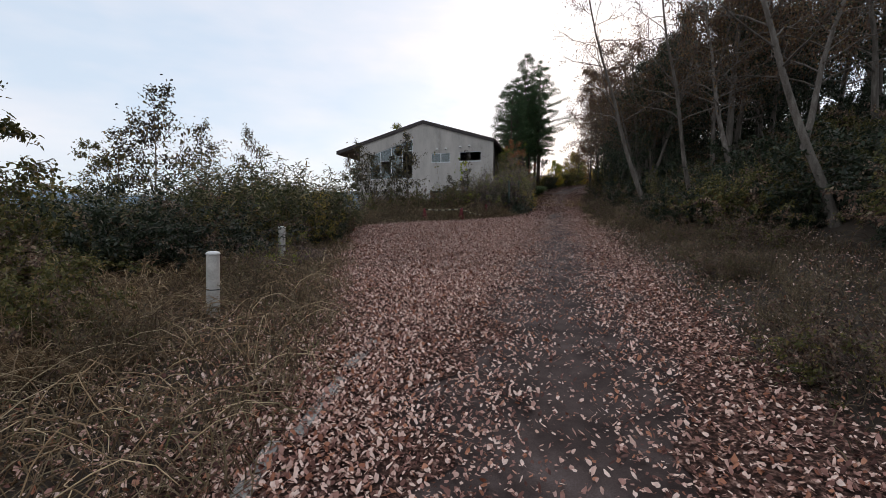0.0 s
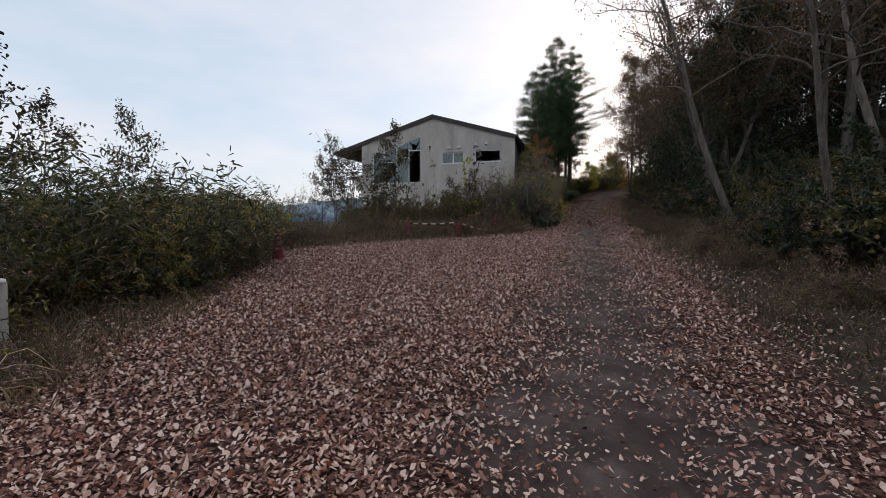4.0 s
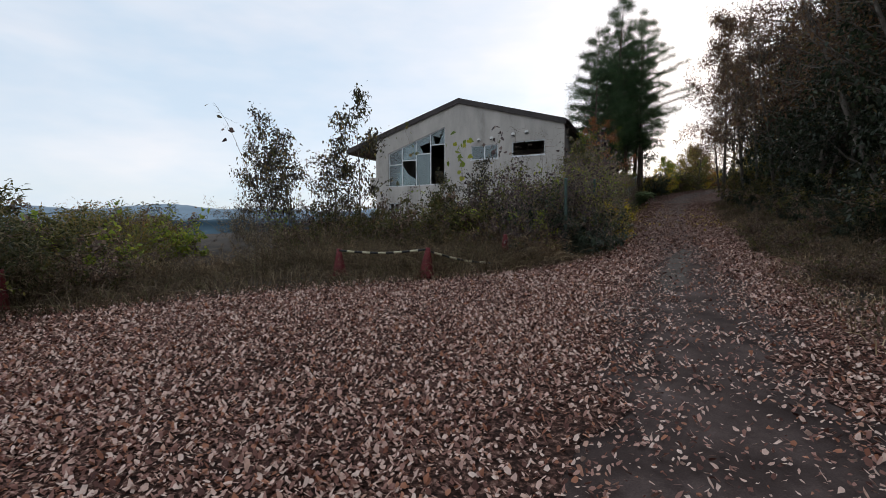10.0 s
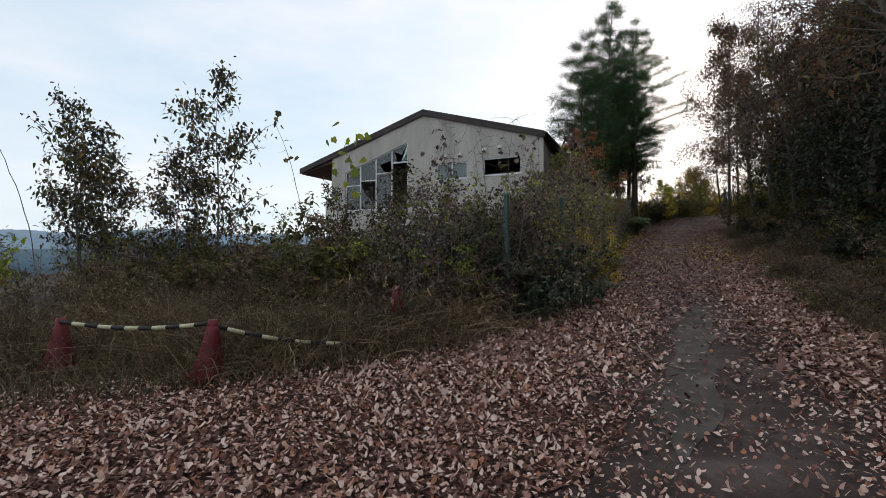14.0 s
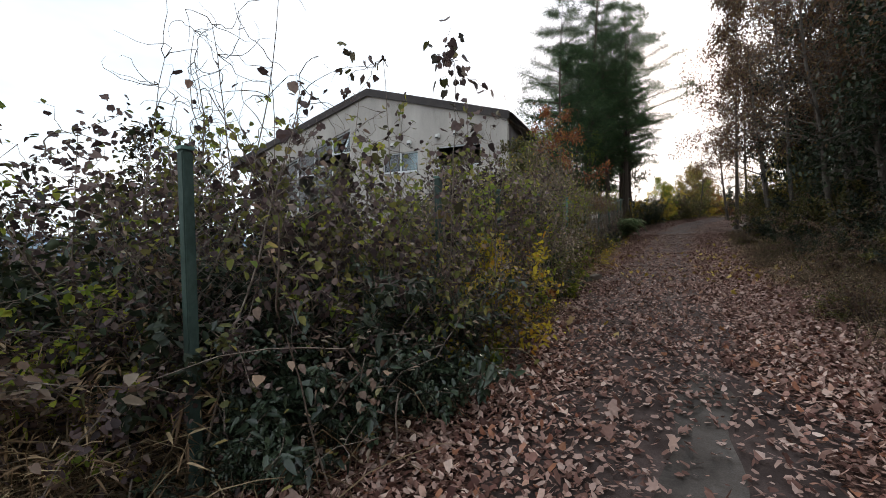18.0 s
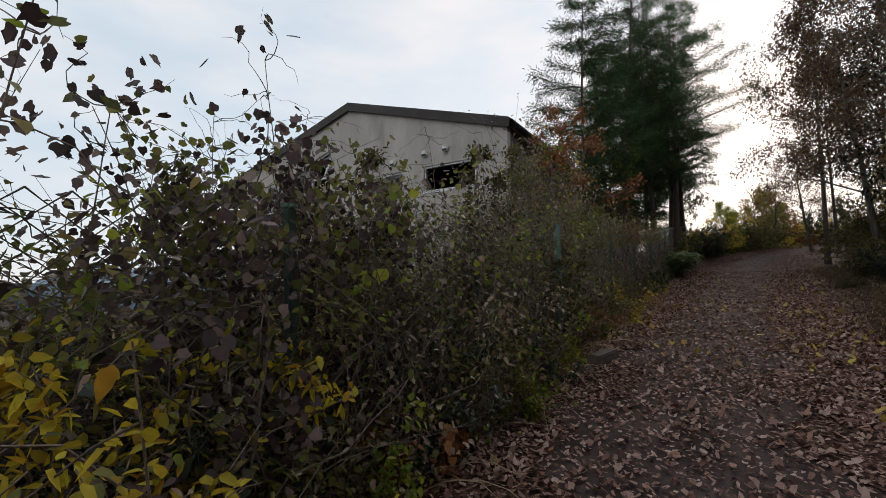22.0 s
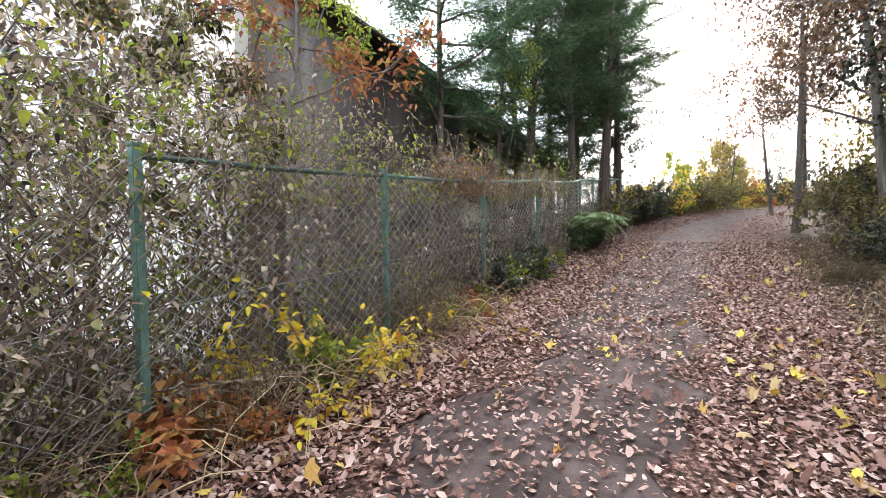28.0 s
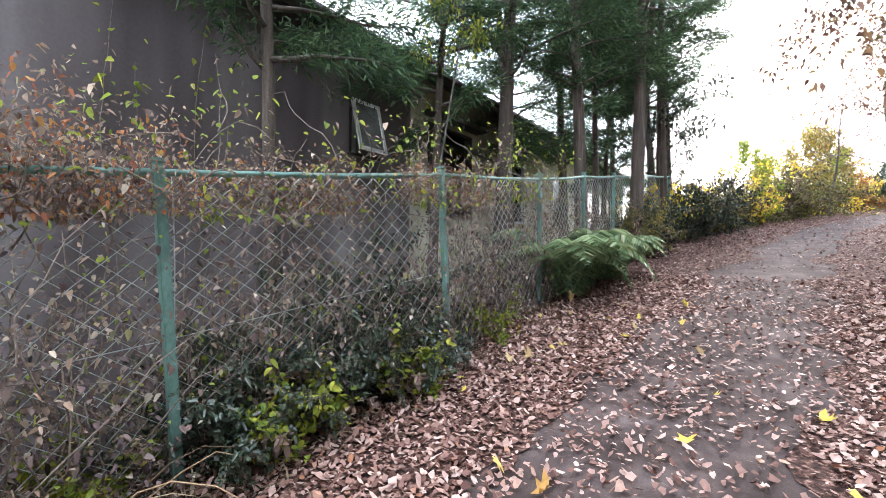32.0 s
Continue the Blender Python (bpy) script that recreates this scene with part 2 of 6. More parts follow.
M_bamboo = leaf_mat("bamboo_leaf", [(0.0, (0.03, 0.038, 0.015)), (0.6, (0.075, 0.085, 0.032)), (0.85, (0.15, 0.135, 0.06)), (1.0, (0.34, 0.28, 0.16))], 0.3, 0.5, 0.4)
M_grass = leaf_mat("dry_grass", [(0.0, (0.065, 0.043, 0.026)), (0.5, (0.128, 0.087, 0.05)), (0.85, (0.27, 0.2, 0.125)), (1.0, (0.095, 0.1, 0.036))], 0.25)
M_straw = leaf_mat("straw_stalk", [(0.0, (0.13, 0.076, 0.044)), (0.6, (0.31, 0.2, 0.11)), (1.0, (0.62, 0.48, 0.3))], 0.1)
M_fern = leaf_mat("fern_frond", [(0.0, (0.091, 0.156, 0.0715)), (0.6, (0.169, 0.247, 0.117)), (1.0, (0.286, 0.325, 0.169))], 0.35)
M_plum = leaf_mat("dark_vine_leaf", [(0.0, (0.045, 0.032, 0.031)), (0.4, (0.095, 0.064, 0.063)), (0.75, (0.16, 0.105, 0.096)), (0.92, (0.27, 0.2, 0.17)), (1.0, (0.11, 0.12, 0.045))], 0.22)
M_gloss = leaf_mat("glossy_evergreen_leaf", [(0.0, (0.016, 0.03, 0.017)), (0.5, (0.034, 0.056, 0.031)), (1.0, (0.07, 0.1, 0.058))], 0.12, 0.3, 0.65)
M_bark = surf_mat("grey_bark", [(0.3, (0.06, 0.05, 0.042)), (0.55, (0.13, 0.11, 0.092)), (0.75, (0.21, 0.19, 0.165))], 9, 0.95, 1.0, 50, streak=(1, 1, 0.18), dist=0.03)
M_barkd = surf_mat("cypress_bark", [(0.3, (0.045, 0.035, 0.028)), (0.55, (0.1, 0.075, 0.06)), (0.75, (0.16, 0.13, 0.105))], 12, 0.95, 1.0, 60, streak=(1, 1, 0.08), dist=0.03)
M_stem = surf_mat("bramble_stem", [(0.3, (0.09, 0.068, 0.056)), (0.55, (0.2, 0.155, 0.125)), (0.8, (0.34, 0.28, 0.23))], 20, 0.85, 0.3, 80)
M_wall = surf_mat("weathered_render", [(0.28, (0.27, 0.25, 0.225)), (0.42, (0.42, 0.385, 0.35)), (0.58, (0.5, 0.46, 0.42)), (0.78, (0.6, 0.56, 0.515))], 0.8, 0.9, 0.25, 45, streak=(1.5, 1.5, 0.5))
# Side-wall colours hold light besides stains: tree shade here, daylight in the cream.
M_wallside = surf_mat("shaded_water_stained_render", [(0.3, (0.06, 0.046, 0.046)), (0.42, (0.105, 0.086, 0.085)), (0.54, (0.15, 0.127, 0.124)), (0.66, (0.22, 0.193, 0.187)), (0.76, (0.32, 0.29, 0.27))], 0.62, 0.9, 0.2, 30, streak=(1.3, 1.3, 0.16), detail=3.0, grit=0.1)
M_wallcream = surf_mat("lit_stained_cream_render", [(0.3, (0.24, 0.2, 0.14)), (0.43, (0.45, 0.4, 0.29)), (0.55, (0.6, 0.55, 0.42)), (0.72, (0.7, 0.66, 0.54))], 0.8, 0.9, 0.2, 30, streak=(1.2, 1.2, 0.3), detail=4.0, grit=0.12)
M_roof = surf_mat("brown_metal_roof", [(0.3, (0.03, 0.024, 0.023)), (0.6, (0.055, 0.043, 0.04)), (0.8, (0.09, 0.07, 0.064))], 2.0, 0.55, 0.1, 40)
M_alu = surf_mat("aluminium_frame", [(0.3, (0.5, 0.51, 0.52)), (0.7, (0.68, 0.69, 0.7))], 3, 0.4, 0.05, 60, metal=0.4)
M_glass = glass_mat("window_glass")
M_white = surf_mat("white_plastic", [(0.3, (0.6, 0.59, 0.56)), (0.7, (0.78, 0.77, 0.74))], 6, 0.5, 0.05, 40)
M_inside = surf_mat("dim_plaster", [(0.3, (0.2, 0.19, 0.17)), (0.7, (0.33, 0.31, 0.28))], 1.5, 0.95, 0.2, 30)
M_fence = surf_mat("green_fence_paint", [(0.25, (0.06, 0.12, 0.1)), (0.5, (0.11, 0.215, 0.18)), (0.7, (0.18, 0.3, 0.26)), (0.82, (0.2, 0.13, 0.09))], 9, 0.55, 0.15, 60)
# Fence paint darkened for the shade among the creepers.
M_fence_shade = surf_mat("shaded_fence_paint", [(0.25, (0.025, 0.045, 0.038)), (0.5, (0.05, 0.085, 0.072)), (0.7, (0.075, 0.115, 0.1)), (0.82, (0.1, 0.07, 0.05))], 9, 0.6, 0.15, 60)
M_wire = surf_mat("wire_mesh", [(0.3, (0.3, 0.32, 0.3)), (0.7, (0.5, 0.52, 0.49))], 30, 0.55, 0.05, 80, metal=0.3)
M_wire_rust = surf_mat("rusty_wire", [(0.3, (0.1, 0.085, 0.07)), (0.7, (0.2, 0.18, 0.155))], 30, 0.8, 0.05, 80)
M_red_plastic = surf_mat("faded_red_plastic", [(0.3, (0.09, 0.01, 0.011)), (0.6, (0.15, 0.016, 0.018)), (0.8, (0.2, 0.04, 0.036))], 5, 0.55, 0.1, 50)
M_black_p = surf_mat("black_plastic", [(0.3, (0.012, 0.012, 0.012)), (0.7, (0.03, 0.03, 0.03))], 8, 0.5, 0.05, 50)
M_yellow_p = surf_mat("pale_yellow_plastic", [(0.3, (0.45, 0.4, 0.25)), (0.7, (0.6, 0.56, 0.4))], 8, 0.5, 0.05, 50)
M_conc = surf_mat("weathered_concrete", [(0.3, (0.16, 0.15, 0.14)), (0.55, (0.27, 0.255, 0.235)), (0.75, (0.37, 0.35, 0.325))], 5, 0.95, 0.5, 70)
M_conc_pale = surf_mat("pale_concrete", [(0.3, (0.3, 0.28, 0.25)), (0.55, (0.46, 0.43, 0.39)), (0.75, (0.58, 0.55, 0.5))], 6, 0.9, 0.3, 70)
M_patch = surf_mat("bare_concrete_patch", [(0.3, (0.05, 0.042, 0.037)), (0.5, (0.085, 0.072, 0.064)), (0.7, (0.14, 0.124, 0.112))], 3.0, 0.95, 0.5, 110, dist=0.01, spec=0.12)
M_wood = surf_mat("grey_timber", [(0.3, (0.1, 0.08, 0.065)), (0.6, (0.19, 0.16, 0.13)), (0.8, (0.27, 0.235, 0.195))], 6, 0.9, 0.4, 50, streak=(0.2, 2, 2))
# Distance haze is painted into both hill colours.
M_hill_far = surf_mat("haze_tinted_woods", [(0.3, (0.17, 0.24, 0.3)), (0.55, (0.21, 0.29, 0.35)), (0.75, (0.26, 0.34, 0.4))], 0.02, 1.0, 0.3, 0.2)
M_hill_near = surf_mat("haze_tinted_slope", [(0.3, (0.045, 0.09, 0.12)), (0.55, (0.065, 0.115, 0.15)), (0.75, (0.09, 0.145, 0.18))], 0.05, 1.0, 0.3, 0.6)

# ================= mesh helpers =================
rng = np.random.default_rng(7)


class Buf:
    """Collects triangles."""

    def __init__(self):
        self.v, self.f, self.n = [], [], 0

    def add(self, v, f):
        v = np.asarray(v, float).reshape(-1, 3)
        self.v.append(v)
        self.f.append(np.asarray(f, int).reshape(-1, 3) + self.n)
        self.n += len(v)

    def mesh(self, name, material, smooth=True, weld=False):
        me = bpy.data.meshes.new(name)
        v = np.concatenate(self.v)
        f = np.concatenate(self.f)
        if weld:
            key, first, back = np.unique(v.round(4), axis=0, return_index=True, return_inverse=True)
            v, f = v[first], back.ravel()[f]
        me.vertices.add(len(v))
        me.vertices.foreach_set("co", v.ravel())
        me.loops.add(len(f) * 3)
        me.loops.foreach_set("vertex_index", f.ravel().astype(np.int32))
        me.polygons.add(len(f))
        me.polygons.foreach_set("loop_start", np.arange(0, len(f) * 3, 3, dtype=np.int32))
        me.polygons.foreach_set("use_smooth", np.full(len(f), smooth))
        me.update(calc_edges=True)
        me.materials.append(material)
        return me


def part(name, me, material=None, parent=None, label=""):
    """Links a mesh, a Buf or a bmesh as one object under a thing or a part."""
    if isinstance(me, Buf):
        me = me.mesh(name, material)
    elif isinstance(me, bmesh.types.BMesh):
        bm, me = me, bpy.data.meshes.new(name)
        bm.to_mesh(me)
        bm.free()
        me.materials.append(material)
    ob = new(name, me)
    if parent:
        ob.parent = parent
    if label:
        ob["label"] = label
    return ob


def thing(name, label, category, group="", kind="", m=None):
    ob = new(name)
    tagged(ob, label, category, group, kind)
    if m is not None:
        ob.matrix_basis = m
    return ob


def at(x, y, z, rz=0.0, s=1.0, sz=None, rx=0.0, ry=0.0):
    return pose(x, y, z, rx, ry, rz) @ Matrix.Diagonal((s, s, sz or s, 1))


def scatter(proto, places):
    """The first place takes the thing itself, the others copies."""
    proto.matrix_basis = places[0]
    return [proto] + [copy_thing_at(proto, m) for m in places[1:]]


def copy_thing_at(ob, m):
    base = ob.matrix_basis.copy()
    ob.matrix_basis = Matrix()
    c = copy_thing(ob, m)
    ob.matrix_basis = base
    return c


def unit(a):
    return a / np.maximum(np.linalg.norm(a, axis=-1, keepdims=True), 1e-9)


def tube(buf, pts, radii, sides=5):
    pts = np.asarray(pts, float)
    radii = np.broadcast_to(np.asarray(radii, float), (len(pts),))
    t = unit(np.gradient(pts, axis=0))
    ref = np.where(np.abs(t[:, 2:3]) > 0.9, [[1.0, 0, 0]], [[0, 0, 1.0]])
    a = unit(np.cross(t, ref))
    b = np.cross(t, a)
    ang = np.linspace(0, 2 * np.pi, sides, endpoint=False)
    ring = pts[:, None] + radii[:, None, None] * (np.cos(ang)[None, :, None] * a[:, None] + np.sin(ang)[None, :, None] * b[:, None])
    k, n = len(pts), sides
    i = np.arange(k - 1)[:, None] * n + np.arange(n)[None]
    j = np.arange(k - 1)[:, None] * n + (np.arange(n)[None] + 1) % n
    f = np.concatenate([np.stack([i, j, j + n], -1).reshape(-1, 3), np.stack([i, j + n, i + n], -1).reshape(-1, 3)])
    cap = [[(k - 1) * n, (k - 1) * n + q, (k - 1) * n + q + 1] for q in range(1, n - 1)]
    buf.add(ring.reshape(-1, 3), np.concatenate([f, np.array(cap)]))


def leaves(buf, p, d, length, width, fold=0.25, droop=0.2, fine=True):
    """Folded pointed leaves: base p, growing along d."""
    n = len(p)
    d = unit(d)
    side = unit(np.cross(d, unit(rng.normal(size=(n, 3)) * 0.5 + [0, 0, 1.0])))
    up = np.cross(side, d)
    L = np.broadcast_to(length, (n,))[:, None]
    W = np.broadcast_to(width, (n,))[:, None] * 0.5
    tip = p + d * L - np.array([0, 0, 1.0]) * L * droop
    mid = p + d * L * 0.42
    if fine:
        lo, hi = p + d * L * 0.24, p + d * L * 0.62 - np.array([0, 0, 1.0]) * L * droop * 0.45
        v = np.stack([p, lo + side * W + up * W * fold, hi + side * W * 0.85 + up * W * fold, tip, hi - side * W * 0.85 + up * W * fold, lo - side * W + up * W * fold], 1)
        base = np.arange(n)[:, None] * 6
        buf.add(v.reshape(-1, 3), np.concatenate([base + [q] for q in ([0, 3, 2], [0, 2, 1], [0, 4, 3], [0, 5, 4])]))
        return
    v = np.stack([p, mid + side * W + up * W * fold, tip, mid - side * W + up * W * fold], 1)
    base = np.arange(n)[:, None] * 4
    f = np.concatenate([base + [[0, 2, 1]], base + [[0, 3, 2]]])
    buf.add(v.reshape(-1, 3), f)


def curve(start, way, length, n=7, bend=0.25, sag=0.0):
    """A wandering line."""
    pts = [np.asarray(start, float)]
    d = unit(np.asarray(way, float))
    for k in range(n - 1):
        d = unit(d + rng.normal(size=3) * bend + [0, 0, -sag])
        pts.append(pts[-1] + d * length / (n - 1))
    return np.array(pts)


def box(buf, lo, hi, m=None):
    lo, hi = np.asarray(lo, float), np.asarray(hi, float)
    c = np.array([[x, y, z] for z in (0, 1) for y in (0, 1) for x in (0, 1)])
    v = lo + c * (hi - lo)
    f = [[0, 2, 3], [0, 3, 1], [4, 5, 7], [4, 7, 6], [0, 1, 5], [0, 5, 4], [2, 6, 7], [2, 7, 3], [0, 4, 6], [0, 6, 2], [1, 3, 7], [1, 7, 5]]
    buf.add(v, f)


def prism(buf, poly, y0, y1):
    """An (x, z) outline pushed from y0 to y1. The outline runs anticlockwise and is convex."""
    poly = np.asarray(poly, float)
    n = len(poly)
    a = np.column_stack([poly[:, 0], np.full(n, y0), poly[:, 1]])
    b = np.column_stack([poly[:, 0], np.full(n, y1), poly[:, 1]])
    f = [[0, k, k + 1] for k in range(1, n - 1)] + [[n, n + k + 1, n + k] for k in range(1, n - 1)]
    for k in range(n):
        q = (k + 1) % n
        f += [[k, n + k, n + q], [k, n + q, q]]
    buf.add(np.concatenate([a, b]), f)


def bevelled(lo, hi, width=0.01):
    bm = bmesh.new()
    bmesh.ops.create_cube(bm, size=1.0)
    lo, hi = Vector(lo), Vector(hi)
    for v in bm.verts:
        v.co = Vector((lo[k] + (v.co[k] + 0.5) * (hi[k] - lo[k]) for k in range(3)))
    bmesh.ops.bevel(bm, geom=bm.edges[:], offset=width, segments=2, affect='EDGES')
    return bm


# ================= the ground =================
PLAZA = np.array([(0.0, -30), (0.7, 0), (0.6, 5), (-0.3, 8), (-1.0, 11), (-1.3, 13), (-2.1, 15), (-2.5, 16.6), (-1.5, 17.7), (-0.3, 18.6), (1.2, 19.5), (2.6, 20.5), (3.5, 21.5), (4.0, 22.8), (4.5, 25.8), (5.2, 31), (5.8, 34), (6.6, 37.6), (7.4, 42), (8.4, 46), (9.0, 49), (10.6, 52.2), (13.6, 58.3), (18.9, 67), (26.5, 81), (52, 130), (68, 160)])
RIGHT = np.array([(2.5, -30), (3.9, 0), (4.4, 5), (5.7, 13), (6.1, 17), (6.8, 21), (8.2, 26.7), (9.8, 34.7), (11.0, 40), (14.0, 50), (18.4, 60), (24.2, 70), (31, 81), (57, 130), (73, 160)])
TRACK = np.array([(2.2, -30), (2.3, 0), (2.7, 4), (3.4, 8), (4.1, 12), (4.6, 15), (5.2, 19), (5.7, 22), (6.4, 28), (7.4, 34), (8.5, 39), (10.2, 45), (12.2, 51), (15.7, 58.3), (21.0, 67), (28.6, 81), (54.5, 130), (70.5, 160)])

RISE = np.array([(-60, -4.5), (0, 0), (29, 2.18), (33, 2.52), (37.4, 2.94), (42, 3.52), (46.8, 4.22), (54, 5.05), (61, 5.85), (68, 6.6), (75, 7.1), (85, 7.4), (110, 7.6)])


def left_edge(y):
    return np.interp(y, PLAZA[:, 1], PLAZA[:, 0])


def right_edge(y):
    return np.interp(y, RIGHT[:, 1], RIGHT[:, 0])


def track(y):
    return np.interp(y, TRACK[:, 1], TRACK[:, 0])


def wobble(x, y, s):
    return np.sin(x * 1.7 * s + y * 0.9 * s) * np.sin(y * 1.3 * s - x * 0.6 * s + 1.3)


def height(x, y):
    x, y = np.asarray(x, float), np.asarray(y, float)
    z = np.interp(y, RISE[:, 0], RISE[:, 1])
    r = np.clip(x - right_edge(y) - 0.3, 0, 60)
    z = z + 0.16 * np.clip(r, 0, 3) + 0.34 * np.clip(r - 3, 0, 22) + 0.012 * np.minimum(r, 2) * wobble(x, y, 1.5)
    # the plateau ends at the left and falls to the valley
    e = np.interp(y, [-30, 0, 12, 16, 19, 25, 30, 60, 160], [-9, -9, -9, -6, -3.9, -4.4, -9, -12, -12])
    q = np.clip(e - x, 0, 120)
    z = z - np.where(q < 20, 0.012 * q * q, 4.8 + 0.42 * (q - 20))
    d = np.clip(left_edge(y) - x, 0, 3)
    z = z + 0.03 * np.minimum(d, 1.5) * (1 + 0.6 * wobble(x, y, 1.1))
    # the house stands in a cutting beside the road
    cut = np.clip((y - 24) / 6, 0, 1) * np.clip((left_edge(y) - 0.9 - x) / 2.0, 0, 1)
    z = z * (1 - cut) + np.minimum(z, 2.0) * cut
    return z


def sheet(name, xs, ys, material, lift=0.0, fx=None):
    X, Y = np.meshgrid(xs, ys)
    if fx is not None:
        X = fx(X, Y)
    Z = height(X, Y) + lift
    k, n = X.shape
    v = np.stack([X, Y, Z], -1).reshape(-1, 3)
    i = (np.arange(k - 1)[:, None] * n + np.arange(n - 1)[None]).ravel()
    f = np.concatenate([np.stack([i, i + 1, i + n + 1], -1), np.stack([i, i + n + 1, i + n], -1)])
    b = Buf()
    b.add(v, f)
    return part(name, b, material)


gx = np.concatenate([[-3000, -1200, -500, -220], np.linspace(-110, -26, 22), np.arange(-24, 24, 0.4), np.linspace(25, 110, 20), [220, 500, 1200, 3000]])
gy = np.concatenate([[-3000, -1000, -300, -100], np.arange(-40, -4, 2.0), np.arange(-4, 56, 0.4), np.arange(57, 130, 3.0), [160, 220, 320, 500, 1000, 3000]])
ground = sheet("ground", gx, gy, M_ground)
tagged(ground, "brown earth and weedy soil sloping up beside the road", "ground", kind="structure")


def pave(X, Y):
    a = left_edge(Y) + 0.15 + 0.12 * wobble(Y, Y * 0.3, 2.0)
    b = right_edge(Y) - 0.25 + 0.1 * wobble(Y * 1.3, Y, 1.6)
    return a + (b - a) * X


road = sheet("road", np.linspace(0, 1, 40), np.arange(-20, 90, 0.3), M_road, 0.012, pave)
tagged(road, "old worn asphalt track strewn with fallen leaves", "road", kind="structure")



def bare_strip(X, Y):
    mid = 5.2 + 0.26 * (Y - 20.5)
    return mid + (X - 0.5) * (0.36 + 0.1 * wobble(Y, X, 2.6)) * np.clip((Y - 19.6) / 0.5, 0.1, 1) * np.clip((25.2 - Y) / 0.6, 0.1, 1)


patch = sheet("road_patch", np.linspace(0, 1, 8), np.arange(19.6, 25.25, 0.15), M_patch, 0.018, bare_strip)
tagged(patch, "paler bare strip of worn concrete in the wheel track", "road patch", kind="structure")

# ---- trodden leaf mulch on both sides of the wheel track ----
ragged_y = np.arange(-20, 90, 0.2)
ragged = np.convolve(np.random.default_rng(3).normal(0, 1, len(ragged_y)), [0.25, 0.5, 0.25], "same") * 0.22


def mulch_left(X, Y):
    a = left_edge(Y) - 0.3
    b = np.maximum(track(Y) - np.interp(Y, [21, 22.5, 31, 35], [0.95, 0.8, 0.8, 0.5]) + 0.22 * wobble(Y, Y * 0.4, 1.2) + np.interp(Y, ragged_y, ragged), a + 0.05)
    return a + (b - a) * X


def mulch_right(X, Y):
    b = right_edge(Y) + 0.15
    a = np.minimum(track(Y) + np.where(Y > 22, 0.8, 0.7) + 0.2 * wobble(Y, Y * 0.7, 1.4) + np.interp(-Y % 70, ragged_y, ragged), b - 0.05)
    return a + (b - a) * X


for fx in (mulch_left, mulch_right):
    mu = sheet("leaf_mulch", np.linspace(0, 1, 36), np.arange(-20, 90, 0.2), M_mulch, 0.02, fx)
    tagged(mu, "matted layer of trodden brown leaves beside the wheel track", "leaf mulch", kind="structure")

# ---- fallen leaves ----
MAPLE = np.array([(0, 0), (0.2, -0.06), (0.5, 0.12), (0.3, 0.3), (0.48, 0.62), (0.2, 0.58), (0, 1.0), (-0.2, 0.58), (-0.48, 0.62), (-0.3, 0.3), (-0.5, 0.12), (-0.2, -0.06)])
MAPLE_TRI = [(0, 1, 3), (1, 2, 3), (3, 4, 5), (0, 3, 5), (0, 5, 6), (0, 6, 7), (0, 7, 9), (7, 8, 9), (9, 10, 11), (0, 9, 11)]
LOBES = np.array([(0, 0), (0.36, 0.22), (0.32, 0.74), (0, 1.0), (-0.34, 0.66), (-0.34, 0.28)])


def fallen(name, xy, size, material, label, lift=0.026, shape=None, tri=((0, 1, 5), (1, 4, 5), (1, 2, 4), (2, 3, 4)), rag=0.085, lie=0.5):
    n = len(xy)
    shape = LOBES if shape is None else shape
    z = height(xy[:, 0], xy[:, 1]) + lift
    a = rng.uniform(0, 2 * np.pi, n)
    s = rng.uniform(*size, n)
    curl = rng.uniform(-0.5, 1.3, n)
    tilt = rng.normal(0, lie, (n, 2))
    u = shape[None, :, 0] * rng.uniform(0.6, 1.1, n)[:, None] * (1.0 if rag > 0.08 else 1.15) + rng.normal(0, rag, (n, len(shape)))
    w = shape[None, :, 1] - 0.5 + rng.normal(0, rag, (n, len(shape)))
    zz = curl[:, None] * (u * u * 2.2 + w * w * 0.7) + tilt[:, :1] * u + tilt[:, 1:] * w
    zz -= zz.min(1, keepdims=True)
    x = (np.cos(a)[:, None] * u - np.sin(a)[:, None] * w) * s[:, None] + xy[:, :1]
    y = (np.sin(a)[:, None] * u + np.cos(a)[:, None] * w) * s[:, None] + xy[:, 1:]
    v = np.stack([x, y, z[:, None] + zz * s[:, None] + rng.uniform(0, 0.012, (n, 1))], -1)
    base = np.arange(n)[:, None] * len(shape)
    f = np.concatenate([base + [t] for t in tri])
    b = Buf()
    b.add(v.reshape(-1, 3), f)
    me = b.mesh(name, material, smooth=False)
    ob = part(name, me)
    return tagged(ob, label, "leaves", kind="stuff")


def roadside_points(per_m2, y0, y1, wide, seed):
    """Drifts of leaves on both sides of the wheel track."""
    r = np.random.default_rng(seed)
    n = int(per_m2 * (y1 - y0) * wide)
    y = r.uniform(y0, y1, n)
    x = left_edge(y) - 0.1 + wide * r.uniform(0, 1, n)
    ok = r.uniform(0, 1, n) < np.clip(np.abs(x - track(y) - 0.1) * 1.3 - 0.45, 0, 1) * np.clip((y1 - y) / 2, 0, 1)
    return np.stack([x, y], 1)[ok]


